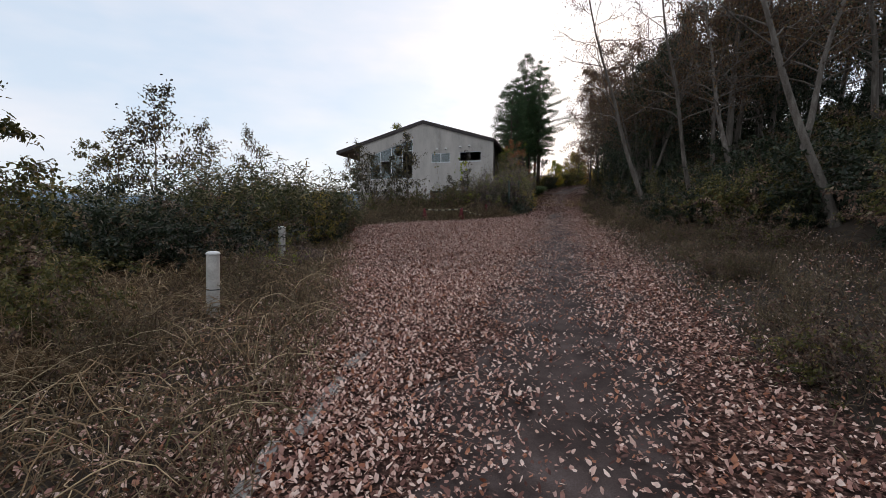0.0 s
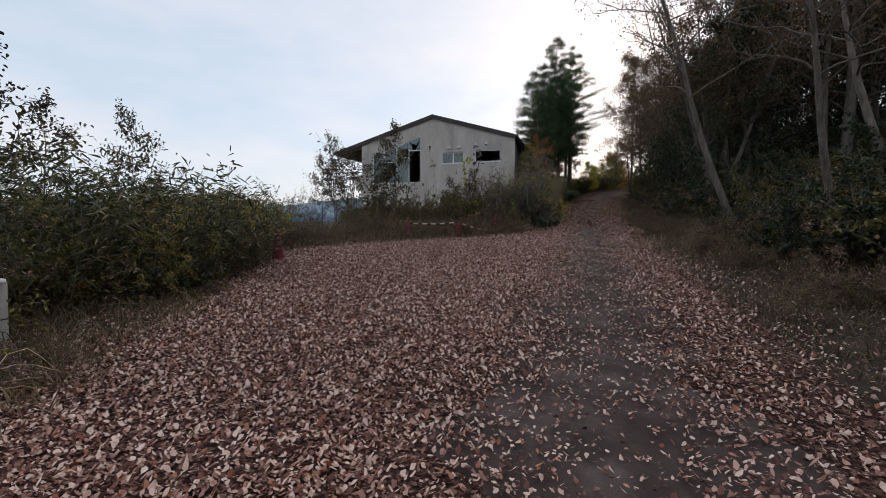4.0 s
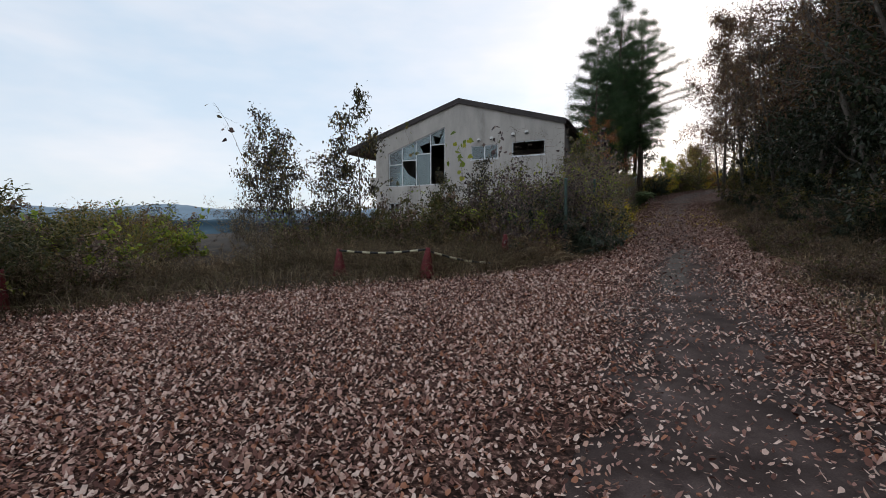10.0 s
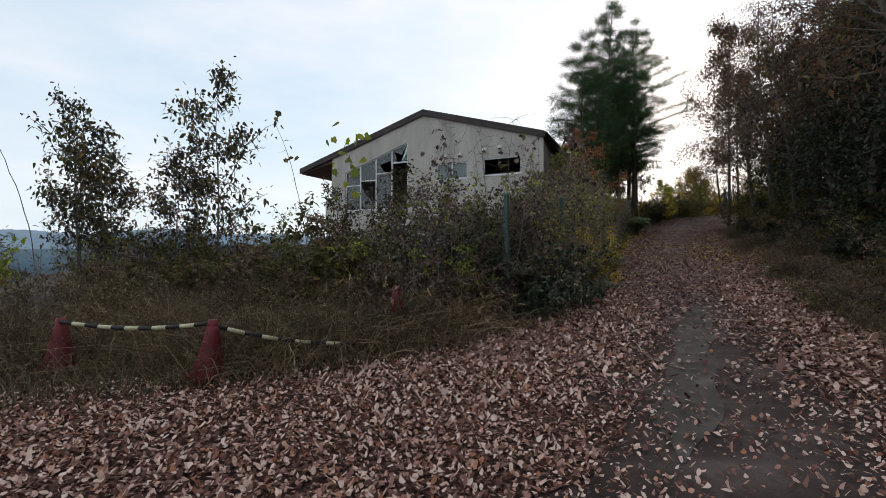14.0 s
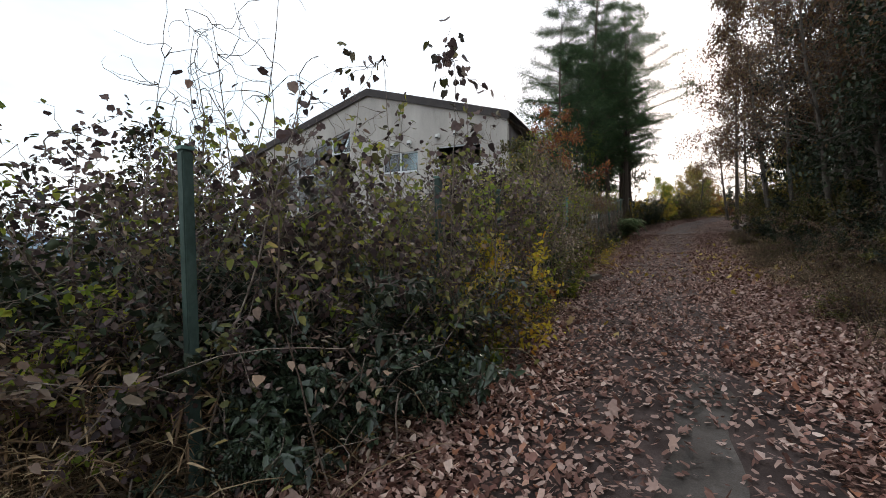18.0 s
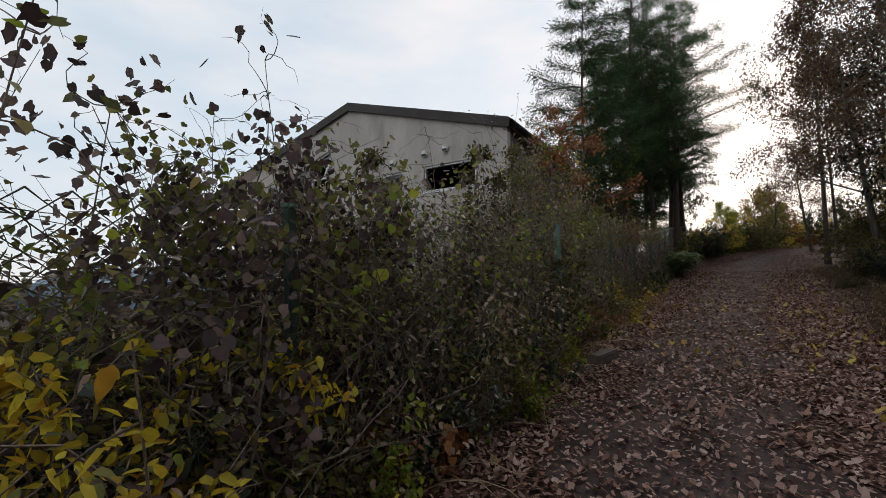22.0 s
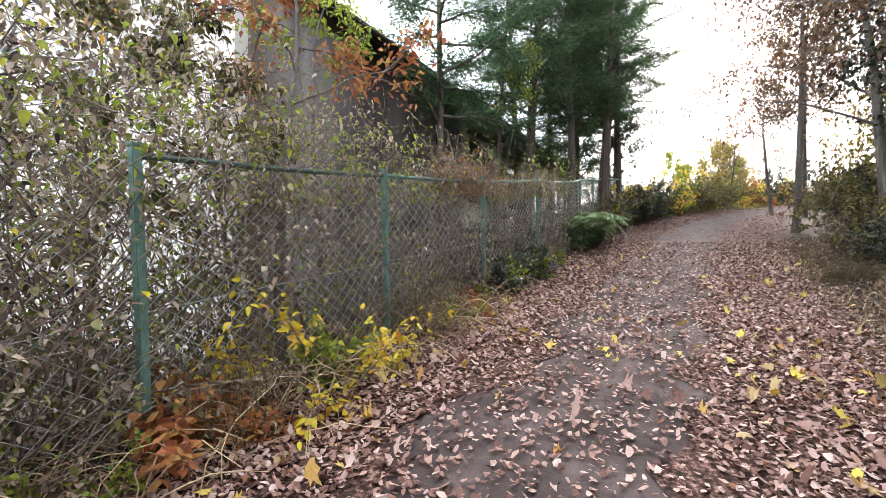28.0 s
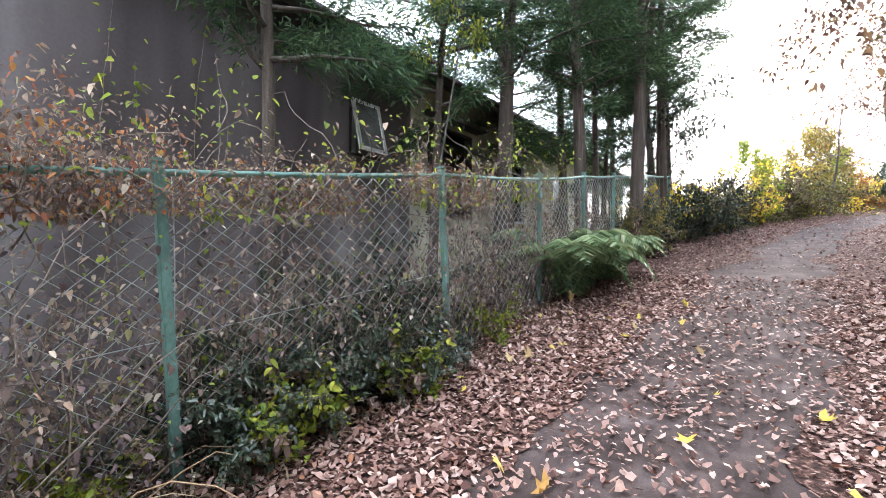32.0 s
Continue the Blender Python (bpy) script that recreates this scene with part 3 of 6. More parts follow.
def litter_points(per_m2, y0, y1, seed):
    r = np.random.default_rng(seed)
    area = (y1 - y0) * 11
    n = int(per_m2 * area)
    y = r.uniform(y0, y1, n)
    x = left_edge(y) - np.interp(y, [8, 11], [2.6, 0.9]) + r.uniform(0, 11, n)
    t = np.abs(x - track(y))
    right = x - right_edge(y)
    # thick on the open ground, thin on the wheel track, thin again on the banks
    rag = 0.22 * wobble(y, y * 0.3, 1.1) + 0.16 * wobble(x * 0.4, y, 3.1)
    te = np.where(x > track(y), t + 0.22, t - 0.08) + rag
    keep = np.where(te < 0.75, 0.2 + 0.12 * wobble(x, y, 2.3) + 0.25 * np.clip(te / 0.75, 0, 1) ** 3, np.clip(0.45 + (te - 0.75) * 0.75, 0, 1))
    t = t + np.where(x < track(y), np.interp(y, [31, 35], [0, 0.42]), 0) + 0.12 * wobble(y, x * 0.3, 2.2)
    far = np.where(t < 0.9, np.interp(y, [29, 32], [0.44, 0.3]) + 0.12 * wobble(x, y, 1.9), np.clip(0.5 + (t - 0.9) * 1.1, 0, 1))
    keep = np.where(y > 22, far, keep)
    keep = keep * np.where(right > -0.2, np.clip(0.5 - right * 0.5, 0.13, 1), 1) * np.where(x < left_edge(y), np.clip(0.55 + 0.2 * (x - left_edge(y)), 0.15, 1), 1)
    patch = 0.5 + 0.5 * wobble(x, y, 0.8) * 0.6 + 0.2 * wobble(x, y, 2.7)
    keep = keep * np.clip(0.55 + 0.6 * patch, 0.3, 1)
    # a bare patch of paler paving on the track
    keep = keep * (1 - 0.8 * np.exp(-((x - 5.2 - 0.26 * (y - 20.5)) / 0.27) ** 4 - ((y - 22.4) / 2.1) ** 4))
    keep = keep * np.where((x > track(y) + 0.85) & (y < 14), 0.62, 1)
    ok = r.uniform(0, 1, n) < keep
    return np.stack([x, y], 1)[ok]


for y0, y1, dens, seed in ((-1, 9, 2700, 1), (9, 21, 2600, 2), (21, 32, 1750, 3), (32, 44, 1700, 4), (44, 80, 260, 5)):
    fallen("fallen_leaves", litter_points(dens, y0, y1, seed), (0.015, 0.041) if y0 < 20 else (0.02, 0.056), M_litter if y0 < 20 else M_litter_b, "withered pinkish brown leaves scattered thickly over the ground", lie=0.5 if y0 < 20 else 0.36)
fallen("fallen_leaves", roadside_points(900, 20.8, 27.0, 3.6, 21), (0.02, 0.056), M_litter, "pale pinkish leaves drifted along the edge of the road", lie=0.45)
yl = np.concatenate([litter_points(22, 30.5, 36.5, 11), litter_points(2, 25, 30.5, 12), litter_points(5, 36.5, 42, 13)])
fallen("fallen_maple_leaves", yl, (0.05, 0.1), M_litter_y, "yellow and tan maple leaves lying among the brown ones", 0.034, MAPLE, MAPLE_TRI, 0.04)
bl = litter_points(26, 20, 37, 14)
fallen("fallen_maple_leaves", bl, (0.045, 0.085), M_litter_b, "larger withered brown lobed leaves on the ground", 0.034, MAPLE, MAPLE_TRI, 0.05)


# ---- grass on the verges ----
def grass(name, xy, h, material, label, blades=14, spread=0.16):
    n = len(xy)
    p = np.repeat(xy, blades, 0) + rng.normal(0, spread, (n * blades, 2))
    z = height(p[:, 0], p[:, 1]) - 0.01
    p3 = np.column_stack([p, z])
    lean = rng.normal(0, 0.55, (n * blades, 3))
    lean[:, 2] = 1
    hh = np.repeat(h * rng.uniform(0.5, 1.25, n), blades) * rng.uniform(0.4, 1.1, n * blades)
    d = unit(lean)
    side = unit(np.cross(d, rng.normal(size=d.shape))) * 0.005
    mid = p3 + d * hh[:, None] * 0.55
    tip = p3 + d * hh[:, None] * 0.85 + np.column_stack([lean[:, :2] * hh[:, None] * 0.5, -hh * 0.12])
    v = np.stack([p3 - side, p3 + side, mid + side * 0.8, mid - side * 0.8, tip], 1)
    base = np.arange(len(p3))[:, None] * 5
    f = np.concatenate([base + [[0, 1, 2]], base + [[0, 2, 3]], base + [[3, 2, 4]]])
    b = Buf()
    b.add(v.reshape(-1, 3), f)
    return tagged(part(name, b, material), label, "grass", kind="stuff")


def band(n, y0, y1, edge, a, b, seed):
    r = np.random.default_rng(seed)
    y = r.uniform(y0, y1, n)
    return np.stack([edge(y) + a + (b - a) * r.uniform(0, 1, n) ** 0.8, y], 1)


grass("dry_grass", band(4200, 0, 45, right_edge, -0.1, 3.4, 21), 0.22, M_grass, "dry straw-coloured grass and stalks on the verge")
grass("dry_grass", band(1700, 17, 42, right_edge, 0.0, 2.2, 29), 0.24, M_straw, "pale straw grass standing on the verge under the wood", 9)
grass("dry_grass", band(2200, 0, 12, left_edge, -4.5, 0.1, 22), 0.34, M_grass, "dry tangled straw-coloured grass beside the open ground")
grass("dry_grass", band(2600, 14, 26, left_edge, -5.5, -0.3, 23), 0.4, M_grass, "tall dry grass and weeds at the edge of the slope")
grass("dry_grass", band(2600, 20.2, 24.5, left_edge, -5.0, -0.6, 25), 0.62, M_grass, "tall golden grass and stalks behind the striped barrier", 12, 0.2)


def straw(n, y0, y1, a, b, seed):
    """Long bent stalks that arch over and lie on one another."""
    r = np.random.default_rng(seed)
    bf = Buf()
    for k in range(n):
        y = r.uniform(y0, y1)
        x = float(left_edge(y)) + r.uniform(a, b)
        w = r.uniform(0, 6.28)
        L = r.uniform(0.35, 1.0)
        q = np.linspace(0, 1, 6)
        reach = L * q * r.uniform(0.5, 1.0)
        px, py = x + np.cos(w) * reach + r.normal(0, 0.02, 6), y + np.sin(w) * reach + r.normal(0, 0.02, 6)
        lift = L * r.uniform(0.2, 0.8) * (q - q * q * r.uniform(0.75, 1.0)) * 1.6 + 0.02
        tube(bf, np.column_stack([px, py, height(px, py) + lift]), np.linspace(0.005, 0.0022, 6), 3)
    return tagged(part("straw_tangle", bf, M_straw), "long bent straw stalks lying over one another", "grass", kind="stuff")


straw(1500, 0.5, 10, -4.2, -1.3, 27)
straw(420, 0.5, 9, -1.4, -0.2, 26)
straw(350, 22, 29, -0.5, 0.35, 28)
straw(800, 29, 37, -0.7, 0.4, 30)
straw(1000, 20.8, 24.0, -2.6, -0.15, 29)
grass("dry_grass", band(900, 22, 44, left_edge, -1.2, 0.1, 24), 0.24, M_grass, "dry grass along the foot of the wire fence")

# ---- hills beyond the valley ----
def ridge(name, y, x0, x1, base, top, seed, material, label):
    r = np.random.default_rng(seed)
    xs = np.linspace(x0, x1, 160)
    ph = r.uniform(0, 6.28, 6)
    prof = sum(np.sin(xs / (x1 - x0) * 6.28 * k * 1.3 + ph[k - 1]) / k ** 1.1 for k in range(1, 7))
    prof = (prof - prof.min()) / (prof.max() - prof.min())
    rows = []
    for q in np.linspace(0, 1, 16):
        rows.append(np.column_stack([xs, y + q * abs(y) * 0.35 + 15 * np.sin(xs * 0.01 + q * 9), base + (top * (0.55 + 0.45 * prof) - base) * np.sin(q * 1.57) + r.normal(0, top * 0.008, len(xs))]))
    v = np.concatenate(rows)
    n = len(xs)
    i = (np.arange(15)[:, None] * n + np.arange(n - 1)[None]).ravel()
    b = Buf()
    b.add(v, np.concatenate([np.stack([i, i + 1, i + n + 1], -1), np.stack([i, i + n + 1, i + n], -1)]))
    return tagged(part(name, b, material), label, "hills", kind="structure")


ridge("backdrop_far_hills", 900, -2200, 900, -120, 92, 3, M_hill_far, "distant wooded hills across the valley, haze painted blue-grey")
ridge("backdrop_near_hill", 330, -900, -20, -60, 14, 5, M_hill_near, "dark wooded hillside beyond the valley edge, tinted with painted haze")

# ================= the house =================
HOUSE = pose(2.83, 35.81, 0, 0, 0, -9.84)
W, D = 10.35, 24.0           # gable width, length
RIDGE_X, RIDGE_Z, PITCH = -5.01, 9.22, 0.292
BASE_Z = 1.7
EAVE_R, EAVE_L = 0.6, 2.08  # roof overhangs


def roof_z(x):
    return RIDGE_Z - abs(x - RIDGE_X) * PITCH


house = thing("house", "abandoned pale grey rendered house with a low brown gable roof", "house", m=HOUSE)


def holed_wall(x0, x1, bottom, top, holes, y0, y1, extra=()):
    """A wall in strips; each hole is (xa, xb, low, high), low and high may be functions of x."""
    b = Buf()
    cuts = sorted({x0, x1, *extra, *(h[0] for h in holes), *(h[1] for h in holes)})
    val = lambda q, x: q(x) if callable(q) else q  # noqa: E731
    for xa, xb in zip(cuts, cuts[1:]):
        mine = sorted([h for h in holes if h[0] <= xa + 1e-6 and h[1] >= xb - 1e-6], key=lambda h: val(h[2], xa))
        low = bottom
        for h in mine + [(0, 0, top, None)]:
            hi = h[2]
            prism(b, [(xa, val(low, xa)), (xb, val(low, xb)), (xb, val(hi, xb)), (xa, val(hi, xa))], y0, y1)
            low = h[3]
    return b


def big_top(x):
    return 7.85 + (x + 5.84) * 0.33


BIG = (-9.5, -5.84, 4.72, big_top)
WIN1 = (-4.33, -2.82, 5.94, 6.67)
WIN2 = (-2.07, -0.38, 5.97, 6.71)
LOW1 = (-9.45, -8.8, 3.15, 3.8)
LOW2 = (-4.55, -2.95, 3.2, 3.8)
CORNER = 0.54                # the side wall runs slightly out of square towards the front corner
part("gable_wall", holed_wall(-W, CORNER, BASE_Z, lambda x: roof_z(x) - 0.16, [BIG, WIN1, WIN2, LOW1, LOW2], 0, 0.2, (RIDGE_X,)).mesh("gable_wall", M_wall, False, True), None, house, "cracked pale grey render")


def out_of_square(y):
    return CORNER * np.clip(1 - np.asarray(y) / 6.1, 0, 1)


SIDE = [(6.16, 6.81, 5.82, 6.72), (8.3, 10.0, 5.0, 6.84), (11.6, 12.9, 5.0, 6.6), (15.0, 16.2, 5.0, 6.6), (18.5, 19.7, 5.0, 6.6), (6.9, 7.6, 3.5, 3.85)]
# Near stretch painted darker under the trees, far stretch lighter where none shade it.
for ya, yb, mt, lb in ((0.2, 7.75, M_wallside, "water-stained render streaked with mould, darkened further for tree shade"), (7.75, D, M_wallcream, "stained cream-coloured render, painted lighter where light reaches it")):
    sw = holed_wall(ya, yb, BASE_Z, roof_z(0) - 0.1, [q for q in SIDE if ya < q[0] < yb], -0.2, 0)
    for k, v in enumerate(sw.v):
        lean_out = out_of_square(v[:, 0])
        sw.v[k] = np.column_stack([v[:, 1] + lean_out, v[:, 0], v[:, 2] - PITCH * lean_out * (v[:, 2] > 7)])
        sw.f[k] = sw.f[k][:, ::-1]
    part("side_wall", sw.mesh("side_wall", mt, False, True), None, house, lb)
b = Buf()
box(b, (-W, 0.2, BASE_Z), (-W + 0.2, D, roof_z(-W) - 0.1))
part("far_side_wall", b.mesh("far_side_wall", M_wall, False), None, house)
b = Buf()
prism(b, [(-W + 0.2, BASE_Z), (-0.2, BASE_Z), (-0.2, roof_z(-0.2) - 0.16), (RIDGE_X, RIDGE_Z - 0.16), (-W + 0.2, roof_z(-W + 0.2) - 0.16)], D - 0.2, D)
part("back_wall", b.mesh("back_wall", M_wall, False), None, house)
b = Buf()
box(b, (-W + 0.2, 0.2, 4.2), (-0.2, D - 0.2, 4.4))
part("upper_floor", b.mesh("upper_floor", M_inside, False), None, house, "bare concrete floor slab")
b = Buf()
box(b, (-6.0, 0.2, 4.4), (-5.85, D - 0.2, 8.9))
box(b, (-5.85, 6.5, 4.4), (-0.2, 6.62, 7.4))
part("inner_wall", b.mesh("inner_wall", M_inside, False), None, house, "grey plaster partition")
# roof slabs with a dark fascia round them
for nm, xa, xb in (("roof_slope", RIDGE_X, EAVE_R), ("roof_slope", -W - EAVE_L, RIDGE_X)):
    b = Buf()
    prism(b, [(xa, roof_z(xa) - 0.12), (xb, roof_z(xb) - 0.12), (xb, roof_z(xb)), (xa, roof_z(xa))], -0.06, D + 0.3)
    part(nm, b.mesh(nm, M_roof, False), None, house, "brown sheet-metal roofing")
    # standing seams
    for k in range(52):
        y = k * 0.455
        s = Buf()
        prism(s, [(xa, roof_z(xa)), (xb, roof_z(xb)), (xb, roof_z(xb) + 0.03), (xa, roof_z(xa) + 0.03)], y, y + 0.03)
        if k % 3 == 0:
            part("roof_seam", s.mesh("roof_seam", M_roof, False), None, house)
for xa, xb in ((RIDGE_X, EAVE_R), (-W - EAVE_L, RIDGE_X)):
    b = Buf()
    prism(b, [(xa, roof_z(xa) - 0.24), (xb, roof_z(xb) - 0.24), (xb, roof_z(xb) + 0.035), (xa, roof_z(xa) + 0.035)], -0.1, -0.062)
    part("verge_board", b.mesh("verge_board", M_roof, False), None, house, "dark brown verge board")
b = Buf()
box(b, (EAVE_R + 0.002, -0.1, roof_z(EAVE_R) - 0.22), (EAVE_R + 0.03, D + 0.3, roof_z(EAVE_R) + 0.02))
part("eave_board", b.mesh("eave_board", M_roof, False), None, house)
b = Buf()
pts = np.array([[EAVE_R + 0.1, y, roof_z(EAVE_R) - 0.1 - 0.002 * y] for y in np.linspace(-0.1, D, 12)])
tube(b, pts, 0.055, 8)
part("gutter", b, M_roof, house, "dark brown rain gutter")
b = Buf()
prism(b, [(-W - EAVE_L, roof_z(-W - EAVE_L) - 0.24), (-W, roof_z(-W) - 0.42), (-W, roof_z(-W) - 0.125), (-W - EAVE_L, roof_z(-W - EAVE_L) - 0.125)], 0.05, D)
part("eave_soffit", b.mesh("eave_soffit", surf_mat("timber_soffit", [(0.3, (0.09, 0.06, 0.045)), (0.7, (0.17, 0.12, 0.09))], 4, 0.8, 0.2, 30), False), None, house, "brown timber soffit under the deep eave")
# balcony block on the valley side
b = Buf()
box(b, (-W - 0.62, 0.25, 4.3), (-W - 0.002, 7.0, 4.5))
box(b, (-W - 0.62, 0.25, 4.502), (-W - 0.47, 7.0, 5.35))
box(b, (-W - 0.468, 0.25, 4.502), (-W - 0.002, 0.4, 5.35))
part("balcony", b.mesh("balcony", M_wall, False), None, house, "pale rendered balcony parapet")
b = Buf()
box(b, (-W - 0.4, 0.6, BASE_Z), (-W - 0.15, 0.85, 4.298))
part("balcony_pier", b.mesh("balcony_pier", M_wall, False), None, house)


def bar(parent, name, lo, hi, material=M_alu):
    b = Buf()
    box(b, lo, hi)
    return part(name, b.mesh(name, material, False), None, parent)


def shard(parent, outline, y, label=""):
    """A pane, whole or broken, from an (x, z) outline fan."""
    b = Buf()
    prism(b, outline, y, y + 0.005)
    p = part("pane", b.mesh("pane", M_glass, False), None, parent, label)
    p.visible_shadow = False
    return p


# large raking window of four lights
bigwin = new("window")
bigwin.parent = house
bigwin["label"] = "tall aluminium window with a raking head and broken panes"
cols = np.linspace(-9.5, -5.84, 5)
y0, y1 = 0.05, 0.13
F = 0.055
for k in range(5):
    x = cols[k]
    a, c = (x, x + F) if k == 0 else ((x - F, x) if k == 4 else (x - F / 2, x + F / 2))
    b = Buf()
    prism(b, [(a, 4.72), (c, 4.72), (c, big_top(c)), (a, big_top(a))], y0, y1)
    part("mullion", b.mesh("mullion", M_alu, False), None, bigwin)
TRANS = [5.95, 6.15, 6.45, 6.9]
for k in range(4):
    a, c = cols[k] + (F if k == 0 else F / 2), cols[k + 1] - (F if k == 3 else F / 2)
    bar(bigwin, "sill_rail", (a, y0, 4.72), (c, y1, 4.72 + F))
    bar(bigwin, "transom", (a, y0, TRANS[k]), (c, y1, TRANS[k] + F))
    b = Buf()
    prism(b, [(a, big_top(a) - F), (c, big_top(c) - F), (c, big_top(c)), (a, big_top(a))], y0, y1)
    part("head_rail", b.mesh("head_rail", M_alu, False), None, bigwin)
    w, lo, hi = c - a, TRANS[k] + F, min(big_top(a), big_top(c)) - F
    if k == 3:
        shard(bigwin, [(a, lo), (a + 0.3 * w, lo), (a + 0.16 * w, lo + 0.4), (a, hi)], 0.09, "jagged rest of a broken pane")
        shard(bigwin, [(a + 0.55 * w, lo), (c, lo), (c, big_top(c) - F), (a + 0.9 * w, hi - 0.2)], 0.09)
        shard(bigwin, [(a + 0.1 * w, hi - 0.05), (a + 0.6 * w, hi - 0.2), (c, big_top(c) - F), (a, hi)], 0.096)
    elif k == 2:
        shard(bigwin, [(a, lo), (a + 0.5 * w, lo), (a + 0.3 * w, lo + 0.3), (a, hi)], 0.09, "jagged rest of a broken pane")
        shard(bigwin, [(a, hi), (a + 0.2 * w, hi - 0.3), (c, hi - 0.1), (c, big_top(c) - F), (a, big_top(a) - F)], 0.096)
    else:
        shard(bigwin, [(a, lo), (c, lo), (c, big_top(c) - F), (a, big_top(a) - F)], 0.09)
    if k in (0, 2):
        shard(bigwin, [(a, 4.72 + F), (c, 4.72 + F), (c, TRANS[k]), (a, TRANS[k])], 0.09)
    elif k == 1:
        shard(bigwin, [(a, 4.72 + F), (c, 4.72 + F), (c, 5.1), (a + 0.4 * w, 5.4), (a, 5.9)], 0.09, "jagged rest of a broken pane")


def sash_window(name, x0, x1, z0, z1, label, panes=True, mull=True):
    w = new(name)
    w.parent = house
    w["label"] = label
    f = 0.045
    bar(w, "frame_jamb", (x0, y0, z0), (x0 + f, y1, z1))
    bar(w, "frame_jamb", (x1 - f, y0, z0), (x1, y1, z1))
    bar(w, "frame_head", (x0 + f, y0, z1 - f), (x1 - f, y1, z1))
    bar(w, "frame_sill", (x0 - 0.03, -0.03, z0 - 0.045), (x1 + 0.03, y1, z0 - 0.001))
    bar(w, "frame_bottom", (x0 + f, y0, z0), (x1 - f, y1, z0 + f))
    m = (x0 + x1) / 2
    if mull:
        bar(w, "meeting_stile", (m - 0.03, y0 + 0.01, z0 + f), (m + 0.03, y1 + 0.02, z1 - f))
    if panes:
        shard(w, [(x0 + f, z0 + f), (m - 0.03, z0 + f), (m - 0.03, z1 - f), (x0 + f, z1 - f)], 0.085)
        shard(w, [(m + 0.03, z0 + f), (x1 - f, z0 + f), (x1 - f, z1 - f), (m + 0.03, z1 - f)], 0.1)
    return w


sash_window("window", *WIN1, "two-pane aluminium sliding window")
sash_window("window", *WIN2, "window opening without glass", False, False)
sash_window("window", *LOW1, "small broken window near the ground", False)
sash_window("window", *LOW2, "low window opening behind the bushes", False, False)
for x, z in ((-3.85, 6.95), (-3.15, 6.97), (-2.0, 7.07), (-1.3, 7.12)):
    v = part("wall_vent", bevelled((x - 0.09, -0.12, z - 0.09), (x + 0.09, -0.002, z + 0.09), 0.03), M_white, house, "white hooded wall vent")
    # Flat black plate paints the dark inside of the vent's mouth.
    b = Buf()
    box(b, (x - 0.07, -0.128, z - 0.085), (x + 0.07, -0.122, z - 0.03))
    part("vent_mouth", b.mesh("vent_mouth", M_black_p, False), None, v)
# Black tube stands in for the shade inside a pipe hole.
b = Buf()
tube(b, [(-0.3, -0.02, 6.95), (-0.3, 0.1, 6.95)], [0.05, 0.05], 10)
part("pipe_hole", b, M_black_p, house, "black stub standing in for a dark pipe hole")

# side windows: a swung-out casement, then dark openings with light frames
cas = new("window")
cas.parent = house
cas["label"] = "aluminium top-hung window swung open over the stained wall"
cas.matrix_basis = pose(0.03, 6.16, 6.72, 0, -14, 0)
f = 0.06
for nm, lo, hi in (("frame_jamb", (0, 0, -0.9), (0.04, f, 0)), ("frame_jamb", (0, 0.65 - f, -0.9), (0.04, 0.65, 0)), ("frame_head", (0, f, -f), (0.04, 0.65 - f, 0)), ("frame_bottom", (0, f, -0.9), (0.04, 0.65 - f, -0.9 + f))):
    bar(cas, nm, lo, hi, M_white)
b = Buf()
box(b, (0.015, f, -0.9 + f), (0.02, 0.65 - f, -f))
# Opaque grey paints in the dull reflection of the glass.
pn = part("pane", b.mesh("pane", surf_mat("reflection_grey_pane", [(0.3, (0.1, 0.1, 0.095)), (0.7, (0.24, 0.24, 0.23))], 5, 0.2, 0.1, 30, spec=0.6), False), None, cas, "opaque grey pane, glass reflection painted as colour")
for i, (ya, yb, za, zb) in enumerate(SIDE):
    w = new("window_surround")
    w.parent = house
    w["label"] = "dark recessed window surround"
    mt = M_alu if i in (2, 3, 4) else M_roof
    bar(w, "frame_jamb", (-0.14, ya, za), (0.015, ya + 0.05, zb), mt)
    bar(w, "frame_jamb", (-0.14, yb - 0.05, za), (0.015, yb, zb), mt)
    bar(w, "frame_head", (-0.14, ya + 0.05, zb - 0.05), (0.015, yb - 0.05, zb), mt)
    bar(w, "frame_sill", (-0.14, ya - 0.04, za - 0.05), (0.06, yb + 0.04, za - 0.002), mt)
    if i in (2, 3, 4):
        b = Buf()
        box(b, (-0.09, ya + 0.05, za), (-0.085, yb - 0.05, zb - 0.05))
        q = part("pane", b.mesh("pane", M_glass, False), None, w)
        q.visible_shadow = False
# canopy ledge on the side wall
b = Buf()
box(b, (0.002, 8.1, 6.94), (0.3, 10.2, 7.02))
part("window_hood", b.mesh("window_hood", M_roof, False), None, house, "dark window hood")

